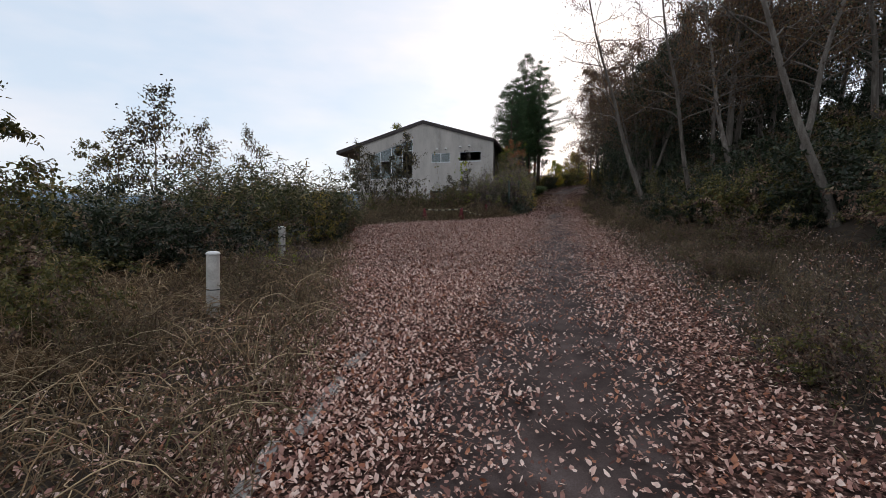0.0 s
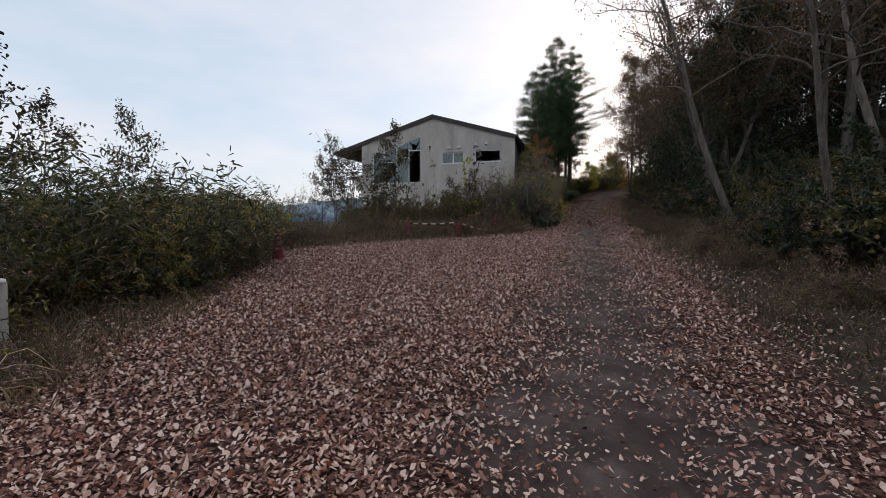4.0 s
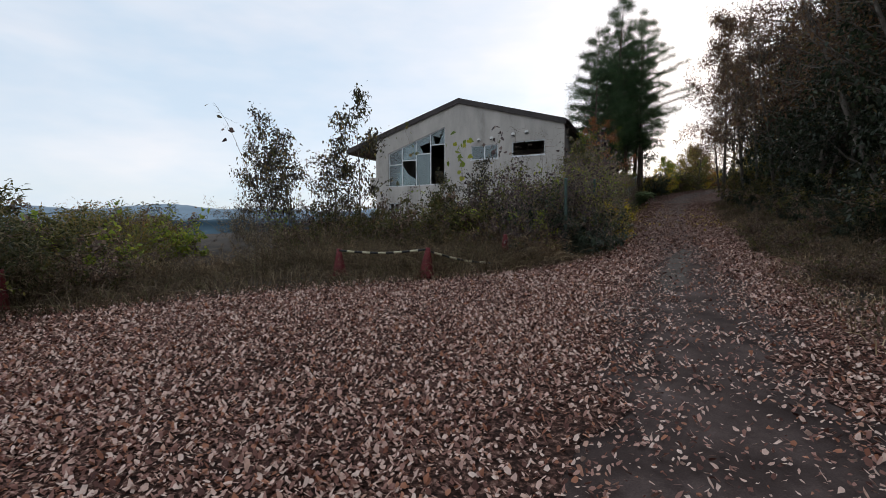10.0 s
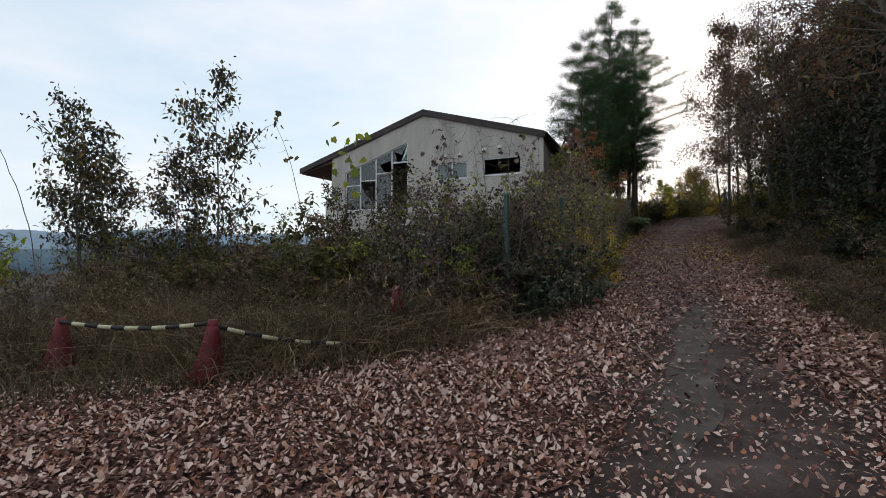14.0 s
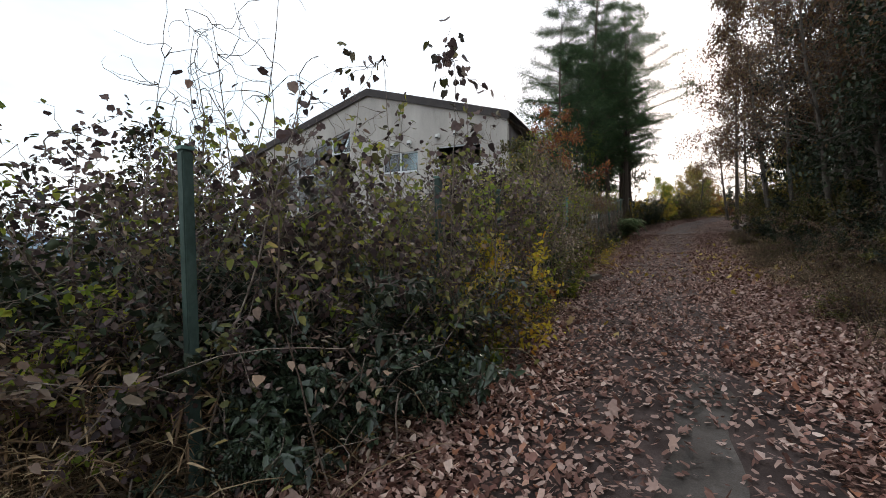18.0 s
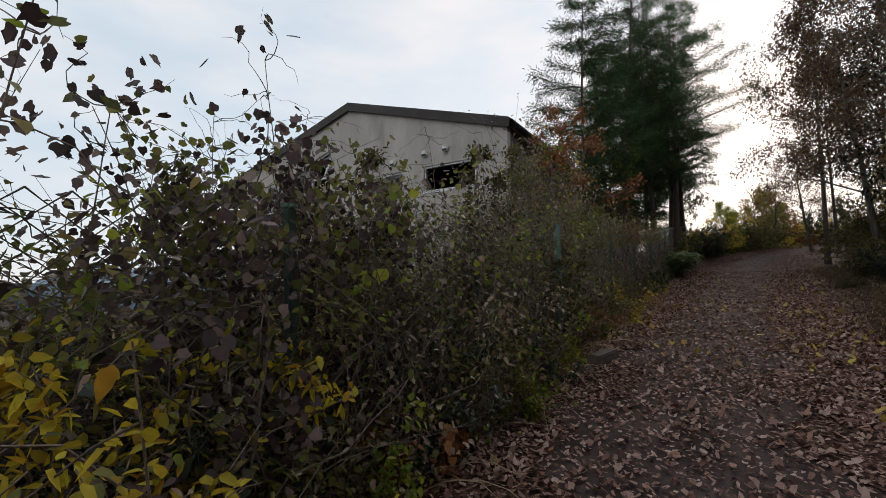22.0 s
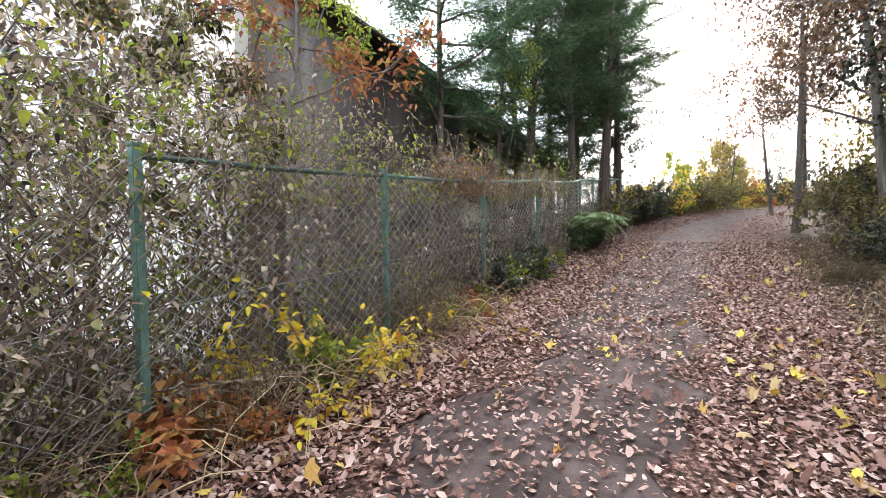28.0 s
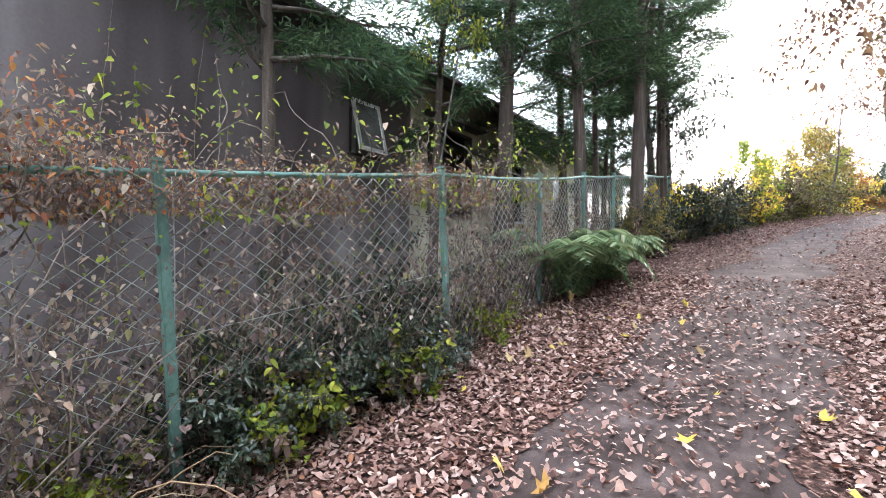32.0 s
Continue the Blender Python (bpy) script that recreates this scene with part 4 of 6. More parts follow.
# ================= the wire fence =================
POSTS = [(3.63, 22.74), (4.27, 24.75), (4.53, 26.6), (4.85, 28.65), (5.28, 30.75), (5.38, 32.95), (5.8, 35.2), (6.28, 37.38), (6.82, 39.6), (7.15, 41.7), (7.45, 43.4), (7.75, 45.0), (8.2, 47.0), (8.8, 49.0)]
FH = 1.72
fence = thing("wire_fence", "green-painted steel fence of diamond wire mesh overgrown with vines", "fence")
post_me = None
tops = []
for k, (x, y) in enumerate(POSTS):
    z = float(height(x, y))
    lx, ly = rng.normal(0, 0.015, 2)
    h = FH + rng.normal(0, 0.02) - (0.07 if k < 3 else 0)
    # the first four posts keep the paint with shade in its colour
    if post_me is None:
        bm = bevelled((-0.026, -0.026, -0.15), (0.026, 0.026, 1.0), 0.006)
        post_me = bpy.data.meshes.new("post")
        bm.to_mesh(post_me)
        bm.free()
        post_me.materials.append(M_fence_shade)
    if k == 4:
        post_me = post_me.copy()
        post_me.materials.clear()
        post_me.materials.append(M_fence)
    p = part("post", post_me, None, fence)
    p.matrix_basis = Matrix.Translation((x, y, z)) @ Euler((ly, -0.05 + lx, math.atan2(POSTS[min(k + 1, 13)][1] - POSTS[max(k - 1, 0)][1], POSTS[min(k + 1, 13)][0] - POSTS[max(k - 1, 0)][0]))).to_matrix().to_4x4() @ Matrix.Diagonal((1, 1, h, 1))
    tops.append(np.array(p.matrix_basis @ Vector((0, 0, 0.97))))
    b = Buf()
    box(b, (-0.031, -0.031, 1.002), (0.031, 0.031, 1.012))
    part("post_cap", b.mesh("post_cap", M_fence, False), None, p)
for k in range(13):
    if k >= 5:
        rail = Buf()
        tube(rail, [tops[k], (tops[k] + tops[k + 1]) / 2 + [0, 0, -0.015], tops[k + 1]], 0.021, 6)
        part("top_rail", rail, M_fence_shade if k < 6 else M_fence, fence)
    # diamond mesh of one bay
    a, c = np.array(POSTS[k]), np.array(POSTS[k + 1])
    L = np.linalg.norm(c - a)
    za, zb = float(height(*a)), float(height(*c))
    nW = int(L / 0.13)
    b = Buf()
    zs = np.linspace(0.04, FH - 0.06, 31)
    for i in range(nW + 1):
        s = (i + 0.5 * (np.arange(31) % 2)) / (nW + 0.5)
        sag = 0.012 * np.sin(s * 9 + zs * 4)
        P = np.column_stack([a[0] + (c[0] - a[0]) * s - 0.05 * zs + sag, a[1] + (c[1] - a[1]) * s, za + (zb - za) * s + zs])
        tube(b, P, 0.0042, 3)
        s2 = np.minimum((i + 1 - 0.5 * (np.arange(31) % 2)) / (nW + 0.5), 1)
        P2 = np.column_stack([a[0] + (c[0] - a[0]) * s2 - 0.05 * zs + sag, a[1] + (c[1] - a[1]) * s2, za + (zb - za) * s2 + zs])
        tube(b, P2, 0.0042, 3)
    for zz in (0.05, 0.8):
        tube(b, [(a[0] - 0.05 * zz, a[1], za + zz), (c[0] - 0.05 * zz, c[1], zb + zz)], 0.003, 4)
    part("wire_mesh", b, M_wire if k >= 4 else M_wire_rust, fence, "" if k >= 4 else "dark rusty wire mesh")

# ================= barrier, cones, posts =================
def cone_post(x, y, h, lean, label, base=True, r0=0.13):
    z = float(height(x, y)) + 0.012
    c = thing("traffic_cone", label, "traffic cone", "red cones of the barrier", m=pose(x, y, z, lean[0], lean[1], rng.uniform(0, 90)))
    b = Buf()
    hs = np.linspace(0.03, h, 9)
    tube(b, np.column_stack([np.zeros(9), np.zeros(9), hs]), np.interp(hs, [0.03, h], [r0, 0.045]), 20)
    part("cone_body", b, M_red_plastic, c)
    b = Buf()
    tube(b, [(0, 0, h - 0.004), (0, 0, h + 0.05)], [0.045, 0.04], 14)
    part("cone_neck", b, M_red_plastic, c)
    if base:
        part("cone_base", bevelled((-0.16, -0.16, 0), (0.16, 0.16, 0.03), 0.01), M_red_plastic, c, "square faded red base")
    return c


cone_post(-2.0, 15.45, 0.62, (2, -1), "faded red plastic traffic cone standing on leaves")
cone_post(-0.1, 19.95, 0.42, (-3, 2), "faded red plastic cone at the end of a striped bar")
cone_post(1.42, 20.1, 0.44, (2, 3), "faded red plastic cone joining two striped bars")
cone_post(2.5, 21.75, 0.52, (5, -9), "leaning faded red plastic cone among the brambles")
cone_post(-3.25, 16.9, 0.5, (2, 4), "faded red plastic cone half hidden in weeds")


def striped_bar(a, c, label):
    a, c = np.array(a, float), np.array(c, float)
    t = thing("barrier_bar", label, "barrier bar", "striped bars of the barrier")
    L = np.linalg.norm(c - a)
    n = max(6, int(L / 0.13))
    for k in range(n):
        q = a + (c - a) * k / n
        r = a + (c - a) * (k + 1) / n
        sag = lambda s: np.array([0, 0, -0.05 * math.sin(math.pi * s)])  # noqa: E731
        b = Buf()
        tube(b, [q + sag(k / n), r + sag((k + 1) / n)], 0.018, 8)
        part("stripe", b, M_yellow_p if k % 2 else M_black_p, t)
    return t


def zat(x, y, h):
    return (x, y, float(height(x, y)) + h)


striped_bar(zat(-0.1, 19.95, 0.45), zat(1.42, 20.1, 0.47), "black and pale yellow striped plastic bar between two cones")
striped_bar(zat(1.42, 20.1, 0.46), zat(2.4, 20.88, 0.15), "black and pale yellow striped plastic bar sagging to the ground")
striped_bar(zat(-2.0, 15.45, 0.55), zat(-2.95, 16.75, 0.1), "black and pale yellow striped bar fallen from a cone")

for x, y, h in ((-0.98, 5.95, 0.7), (-1.95, 10.0, 0.62)):
    p = thing("marker_post", "short weathered white concrete marker post in the grass", "marker post", "white marker posts", m=pose(x, y, float(height(x, y)), 0, 1.5, 20))
    c = Buf()
    tube(c, [(0, 0, -0.1), (0, 0, 0.02), (0, 0, h - 0.02), (0, 0, h)], [0.074, 0.072, 0.07, 0.066], 20)
    part("shaft", c, M_conc_pale, p)
    c = Buf()
    tube(c, [(0, 0, h + 0.001), (0, 0, h + 0.012), (0, 0, h + 0.028), (0, 0, h + 0.036)], [0.076, 0.078, 0.066, 0.03], 20)
    part("cap", c, M_white, p, "pale domed cap")
    c = Buf()
    tube(c, [(0, 0, h * 0.42), (0, 0, h * 0.42 + 0.012)], [0.0735, 0.0735], 20)
    part("band", c, M_black_p, p, "thin dark band")
for k, (x, y, l) in enumerate(((0.86, 3.2, 0.75), (0.95, 4.05, 0.85), (1.0, 5.0, 0.7))):
    c = part("kerb_stone", bevelled((-0.055, -l / 2, -0.1), (0.055, l / 2, 0.045), 0.015), M_conc)
    c.matrix_basis = pose(x, y, float(height(x, y)) - 0.008, 4.3, 0, 3 - 5 * k)
    tagged(c, "worn concrete kerb stone half buried in leaves", "kerb stone", "kerb stones")
tb = part("timber_block", bevelled((-0.3, -0.08, -0.02), (0.3, 0.08, 0.13), 0.015), M_wood)
tb.matrix_basis = pose(5.8, 30.66, float(height(5.8, 30.66)) + 0.015, 2, -3, 70)
tagged(tb, "grey weathered timber block lying by the fence", "timber block")

# ================= plants =================
def shrub(name, label, mat, h=2.0, spread=1.0, stems=26, leaf=(0.05, 0.09), per=60, wide=0.5, category="shrub", group="", stem_mat=M_stem, arch=0.12, up=1.0, r0=0.008, second=None, bare=0.25):
    """Arching stems from one root, leaves set along them."""
    t = thing(name, label, category, group)
    sb, lb, lb2 = Buf(), Buf(), Buf()
    for k in range(stems):
        a = rng.uniform(0, 2 * np.pi)
        rr = spread * 0.35 * math.sqrt(rng.uniform())
        way = np.array([math.cos(a) * rng.uniform(0.1, 0.9) * spread / h, math.sin(a) * rng.uniform(0.1, 0.9) * spread / h, up])
        L = h * rng.uniform(0.55, 1.15)
        pts = curve((math.cos(a) * rr, math.sin(a) * rr, -0.05), way, L, 8, 0.16, arch * rng.uniform(0, 1.6))
        tube(sb, pts, np.linspace(r0, 0.0025, 8), 4)
        twigs = [pts]
        for q in range(3):
            s = rng.integers(2, 7)
            tw = curve(pts[s], rng.normal(size=3) * 0.8 + [0, 0, 0.5], L * rng.uniform(0.15, 0.35), 5, 0.25, arch)
            tube(sb, tw, np.linspace(0.004, 0.0015, 5), 3)
            twigs.append(tw)
        for tw in twigs:
            n = int(per * (0.9 if len(tw) == 8 else 0.6))
            s = rng.uniform(bare if len(tw) == 8 else 0.0, 1, n) * (len(tw) - 1)
            i = np.minimum(s.astype(int), len(tw) - 2)
            p = tw[i] + (tw[i + 1] - tw[i]) * (s - i)[:, None] + rng.normal(0, 0.035, (n, 3))
            d = rng.normal(size=(n, 3)) + [0, 0, 0.1]
            L2 = rng.uniform(*leaf, n)
            if second is not None and rng.uniform() < 0.25:
                leaves(lb2, p, d, L2, L2 * wide)
            else:
                leaves(lb, p, d, L2, L2 * wide)
    tagged(part("branchwork", sb, stem_mat, t), kind="stuff")
    part("foliage", lb, mat, t)
    if second is not None and lb2.n:
        part("turned_leaves", lb2, second, t)
    return t


def tree(name, label, mat, h=8.0, r=0.1, crown=2.2, first=0.35, limbs=16, leaf=(0.07, 0.12), per=420, group="", bark=M_bark, lean=0.06, sides=8, thin=1.0, spread=0.55, fine=False, bend=0.05):
    """Tapered trunk, forking limbs, leaves in loose clumps at their ends."""
    t = thing(name, label, "tree", group)
    tb, fb = Buf(), Buf()
    trunk = curve((0, 0, -0.2), (rng.normal(0, lean), rng.normal(0, lean), 1), h, 12, bend)
    rad = np.linspace(r, r * 0.12, 12)
    rad[0] *= 1.35
    tube(tb, trunk, rad, sides)
    for k in range(limbs):
        s = first + (1 - first) * (k + rng.uniform()) / limbs
        i = min(int(s * 11), 10)
        p = trunk[i] + (trunk[i + 1] - trunk[i]) * (s * 11 - i)
        a = k * 2.4 + rng.uniform(-0.5, 0.5)
        L = crown * (1.15 - 0.75 * (s - first) / (1 - first)) * rng.uniform(0.65, 1.15)
        pts = curve(p, (math.cos(a), math.sin(a), spread + rng.normal(0, 0.15)), L, 7, 0.16)
        lb = Buf()
        tube(lb, pts, np.linspace(r * 0.34 * (1.2 - s), 0.006, 7), 5)
        ends = [pts]
        for q in range(4):
            m = rng.integers(2, 6)
            tw = curve(pts[m], unit(pts[m] - pts[m - 1]) + rng.normal(0, 0.6, 3), L * rng.uniform(0.3, 0.55), 5, 0.22)
            tube(lb, tw, np.linspace(0.011, 0.003, 5), 4)
            ends.append(tw)
        part("limb", lb, bark, t)
        for tw in ends:
            n = int(per / 5 * thin * rng.uniform(0.5, 1.4))
            i = rng.integers(len(tw) // 2 - 1, len(tw), n)
            p = tw[i] + rng.normal(0, 0.16 * crown / 2.2, (n, 3))
            d = rng.normal(size=(n, 3)) + [0, 0, -0.25]
            L2 = rng.uniform(*leaf, n)
            leaves(fb, p, d, L2, L2 * 0.55, 0.2, 0.25, fine)
    part("trunk", tb, bark, t)
    part("crown", fb, mat, t)
    return t


def conifer(name, label, h=13.0, r=0.16, crown=2.0, first=0.25, group="", tiers=46, dense=1.0, bark=M_barkd):
    """Cypress: straight trunk, drooping boughs of flat sprays."""
    t = thing(name, label, "tree", group)
    tb, fb = Buf(), Buf()
    trunk = curve((0, 0, -0.2), (rng.normal(0, 0.012), rng.normal(0, 0.012), 1), h, 14, 0.012)
    tube(tb, trunk, np.linspace(r, r * 0.08, 14), 10)
    for k in range(tiers):
        s = first + (1 - first) * (k + rng.uniform()) / tiers
        i = min(int(s * 13), 12)
        p = trunk[i] + (trunk[i + 1] - trunk[i]) * (s * 13 - i)
        a = k * 2.4 + rng.uniform(-0.6, 0.6)
        q = (s - first) / (1 - first)
        L = crown * min(1.0, 0.55 + q * 2.5) * (1.02 - q) ** 0.75 * rng.uniform(0.6, 1.2) + 0.25
        pts = curve(p, (math.cos(a), math.sin(a), 0.55 - 0.25 * rng.uniform()), L, 6, 0.12, 0.06)
        lb = Buf()
        tube(lb, pts, np.linspace(0.03 * (1.1 - q) + 0.006, 0.004, 6), 4)
        part("bough", lb, bark, t)
        n = int(800 * dense * (0.4 + L / crown))
        ss = rng.uniform(0.18, 1, n) * 5
        ii = np.minimum(ss.astype(int), 4)
        c = pts[ii] + (pts[ii + 1] - pts[ii]) * (ss - ii)[:, None]
        out = unit(pts[-1] - pts[0])
        side = unit(np.cross(out, [0, 0, 1.0]))
        d = out * rng.uniform(0.1, 1, (n, 1)) + side * rng.normal(0, 0.9, (n, 1)) + np.array([0, 0, 1.0]) * rng.normal(0.15, 0.45, (n, 1))
        c = c + unit(d) * rng.uniform(0, 0.3, (n, 1)) + rng.normal(0, 0.05, (n, 3))
        L2 = rng.uniform(0.05, 0.14, n)
        leaves(fb, c, d, L2, L2 * 0.17, 0.1, 0.3, False)
    part("trunk", tb, bark, t)
    part("crown", fb, M_needle, t)
    return t


def bamboo(name, label, h=1.75, culms=80, spread=1.2, group=""):
    t = thing(name, label, "bamboo", group)
    sb, lb = Buf(), Buf()
    for k in range(culms):
        a, rr = rng.uniform(0, 6.28), spread * math.sqrt(rng.uniform())
        L = h * rng.uniform(0.55, 1.1)
        pts = curve((math.cos(a) * rr, math.sin(a) * rr, -0.05), (math.cos(a) * 0.25, math.sin(a) * 0.25, 1), L, 7, 0.06, 0.05)
        tube(sb, pts, np.linspace(0.006, 0.002, 7), 4)
        n = 46
        i = rng.integers(2, 7, n)
        p = pts[i] + rng.normal(0, 0.09, (n, 3))
        d = rng.normal(size=(n, 3)) * [1, 1, 0.5] + [0, 0, 0.15]
        L2 = rng.uniform(0.09, 0.19, n)
        leaves(lb, p, d, L2, L2 * 0.17, 0.3, 0.35)
    tagged(part("branchwork", sb, M_stem, t), kind="stuff")
    part("foliage", lb, M_bamboo, t)
    return t


def fern(name, label, fronds=22, L=0.95):
    t = thing(name, label, "fern")
    for k in range(fronds):
        b = Buf()
        a = 6.28 * k / fronds + rng.normal(0, 0.15)
        ll = L * rng.uniform(0.7, 1.15)
        s = np.linspace(0, 1, 10)
        pts = np.column_stack([math.cos(a) * s * ll * 0.8, math.sin(a) * s * ll * 0.8, ll * (2.0 * s - 1.55 * s * s * rng.uniform(0.75, 1.2))])
        tube(b, pts, np.linspace(0.006, 0.002, 10), 4)
        q = np.linspace(0.08, 0.99, 34)
        p = np.column_stack([np.interp(q, s, pts[:, c]) for c in range(3)])
        out = np.array([math.cos(a), math.sin(a), 0])
        side = np.array([-math.sin(a), math.cos(a), 0])
        w = ll * 0.28 * np.sin(np.pi * (0.12 + 0.86 * q))
        for sg in (1, -1):
            leaves(b, p, np.repeat([side * sg + out * 0.35 + [0, 0, -0.25]], len(q), 0), w, 0.03, 0.1, 0.2)
        part("frond", b, M_fern, t)
    return t


def g_at(x, y, rz=0.0, s=1.0, sz=None, dz=0.0):
    return at(x, y, float(height(x, y)) + dz, rz, s, sz)


prand = random.Random(5)


def many(spots, s=(0.85, 1.15)):
    spots = [(x, y, k * (0.8 if 22.6 < y < 27.5 and 0.5 < x < 5 else 1)) for x, y, k in spots]
    return [g_at(x, y, prand.uniform(0, 360), k * prand.uniform(*s), k * prand.uniform(*s)) for x, y, k in spots]



def vine_mat(name, label, mats, h=2.1, length=2.1, n=2000, leaf=(0.025, 0.06), stems=50, thick=0.3):
    """A curtain of creepers hung over a stretch of fence; it lies along its own y."""
    t = thing(name, label, "climbing plant", "creepers over the fence")
    sb = Buf()
    lines = []
    for k in range(stems):
        p = np.array([rng.normal(0, thick * 0.5), rng.uniform(-length / 2, length / 2), 0.0])
        pts = curve(p, (rng.normal(0, 0.15), rng.normal(0, 0.4), 1), h * rng.uniform(0.6, 1.25), 10, 0.22)
        pts[:, 0] = np.clip(pts[:, 0], -thick * 1.5, thick * 1.5)
        tube(sb, pts, np.linspace(0.007, 0.002, 10), 4)
        lines.append(pts)
    for k in range(10):
        p = np.array([rng.normal(0, thick * 0.6), rng.uniform(-length / 2, length / 2), h * rng.uniform(0.7, 1)])
        pts = curve(p, rng.normal(size=3) * [0.6, 1, 0.5] + [0, 0, 0.5], rng.uniform(0.4, 1.0), 8, 0.3, 0.1)
        tube(sb, pts, np.linspace(0.004, 0.0015, 8), 4)
        lines.append(pts)
    tagged(part("branchwork", sb, M_stem, t), kind="stuff")
    allp = np.concatenate(lines)
    for mt, share, lo in mats:
        b = Buf()
        m = int(n * share)
        # leaves gather in patches
        c = allp[rng.integers(0, len(allp), max(6, m // 60))]
        i = rng.integers(0, len(c), m)
        p = np.where(rng.uniform(size=(m, 1)) < 0.55, c[i] + rng.normal(0, [0.1, 0.16, 0.16], (m, 3)), allp[rng.integers(0, len(allp), m)] + rng.normal(0, [0.09, 0.09, 0.09], (m, 3)))
        p[:, 2] = np.maximum(p[:, 2], lo * h * rng.uniform(0, 1, m))
        d = rng.normal(size=(m, 3)) + [0.5, 0, -0.3]
        L = rng.uniform(*leaf, m)
        leaves(b, p, d, L, L * rng.uniform(0.4, 0.8, m), 0.35, 0.35)
        part("foliage", b, mt, t)
    return t


# ---- bamboo grass and weeds on the valley side ----
bam = bamboo("bamboo_clump", "dense clump of dwarf bamboo with narrow dull green leaves", group="dwarf bamboo thicket")
scatter(bam, many([(-2.6, 12.6, 0.95), (-3.4, 11.0, 1.0), (-4.2, 13.0, 0.95), (-5.2, 11.5, 0.8), (-3.2, 14.4, 0.85), (-6.2, 13.4, 0.8), (-6.6, 10.8, 0.75), (-4.6, 14.8, 0.9), (-4.6, 9.4, 0.75), (-7.8, 12.2, 0.8), (-2.4, 13.9, 0.75), (-5.8, 9.0, 0.75)]))
dark_spots = [(-3.2, 12.4, 0.7), (-5.0, 12.6, 0.85), (-3.6, 13.6, 0.7), (-2.2, 12.7, 0.55), (-1.95, 12.0, 0.45), (2.2, 23.8, 0.75)]
brown_spots = [(-2.3, 13.3, 0.75), (-2.9, 11.7, 0.85), (-3.8, 10.5, 0.95), (-2.0, 12.2, 0.6), (-4.9, 11.2, 1.05), (-2.7, 14.6, 0.7)]
dark_a = shrub("evergreen_shrub", "dark glossy evergreen shrub", M_dark, 2.0, 1.5, 34, (0.05, 0.1), 90, 0.5, group="evergreen shrubs")
olive_a = shrub("leafy_shrub", "olive green shrub turning brown in autumn", M_scrub, 1.9, 1.5, 44, (0.045, 0.095), 80, 0.55, group="leafy shrubs", second=M_thicket)
brown_a = shrub("withered_thicket", "tangled thicket of withered brown stems and leaves", M_thicket, 1.8, 1.7, 56, (0.035, 0.08), 62, 0.55, "thicket", "withered thickets", arch=0.2, second=M_scrub)
brown_b = shrub("bramble_thicket", "bramble thicket with dry purple-brown leaves and arching canes", M_plum, 1.9, 2.0, 46, (0.03, 0.07), 56, 0.6, "thicket", "bramble thickets", arch=0.28, second=M_lime)
yellow_a = shrub("yellow_shrub", "slender shrub with bright yellow autumn leaves", M_yellow, 1.3, 0.8, 11, (0.035, 0.075), 38, 0.5, group="yellow shrubs")
weed_a = shrub("dry_weeds", "clump of tall dry weeds and seed stalks", M_grass, 1.3, 0.9, 30, (0.03, 0.07), 26, 0.3, "weeds", "dry weeds", stem_mat=M_grass, r0=0.004, arch=0.05)
sap_a = tree("sapling", "slender half-bare sapling with dark hanging leaves", M_sapling, 4.3, 0.035, 1.5, 0.25, 18, (0.07, 0.14), 85, "half-bare saplings", lean=0.05, spread=0.9, fine=True)
sap_b = tree("vine_covered_sapling", "thin sapling draped with olive and brown vine leaves", M_scrub, 3.3, 0.025, 0.85, 0.22, 14, (0.045, 0.095), 110, "vine-covered saplings", lean=0.08, spread=0.8, fine=True)

scatter(dark_a, many(dark_spots + [
    (3.35, 23.5, 0.78), (2.9, 25.0, 0.7), (-2.6, 8.6, 0.8), (-3.6, 7.8, 0.9), (4.3, 27.9, 0.65), (4.0, 26.2, 0.7), (6.1, 38.3, 0.3), (6.55, 39.6, 0.35), (6.3, 37.75, 0.42), (6.6, 38.75, 0.4), (8.0, 46.4, 0.8), (8.9, 49.0, 1.0), (9.6, 51.5, 1.0),
    (9.0, 8.0, 1.0), (10.0, 11.0, 1.2), (8.6, 13.5, 0.9), (11.5, 16.0, 1.3), (10.2, 19.5, 1.1), (12.5, 23.0, 1.3), (11.6, 28.0, 1.1), (13.5, 33.0, 1.2), (13.2, 38.0, 1.0), (15.2, 42.0, 1.2), (7.6, 4.5, 0.8), (8.6, 2.0, 1.0), (12.0, 5.0, 1.4)]))
scatter(olive_a, many([
    (-0.6, 23.2, 0.68), (1.6, 23.6, 0.95), (-2.5, 22.5, 0.55), (-5.0, 18.5, 0.8), (-4.0, 16.5, 0.6), (2.2, 26.0, 1.0), (3.8, 29.4, 0.75), (4.6, 31.0, 0.8), (9.6, 51.0, 0.9), (7.9, 45.6, 0.65),
    (8.4, 6.5, 0.7), (9.5, 15.5, 0.8), (10.8, 21.5, 0.9), (11.6, 26.0, 0.9), (12.8, 31.0, 0.8), (12.6, 36.0, 0.9), (14.6, 40.5, 0.8), (15.5, 47.0, 1.0), (-1.9, 4.6, 0.5), (-4.2, 5.6, 0.8), (-5.6, 7.2, 1.0)]))
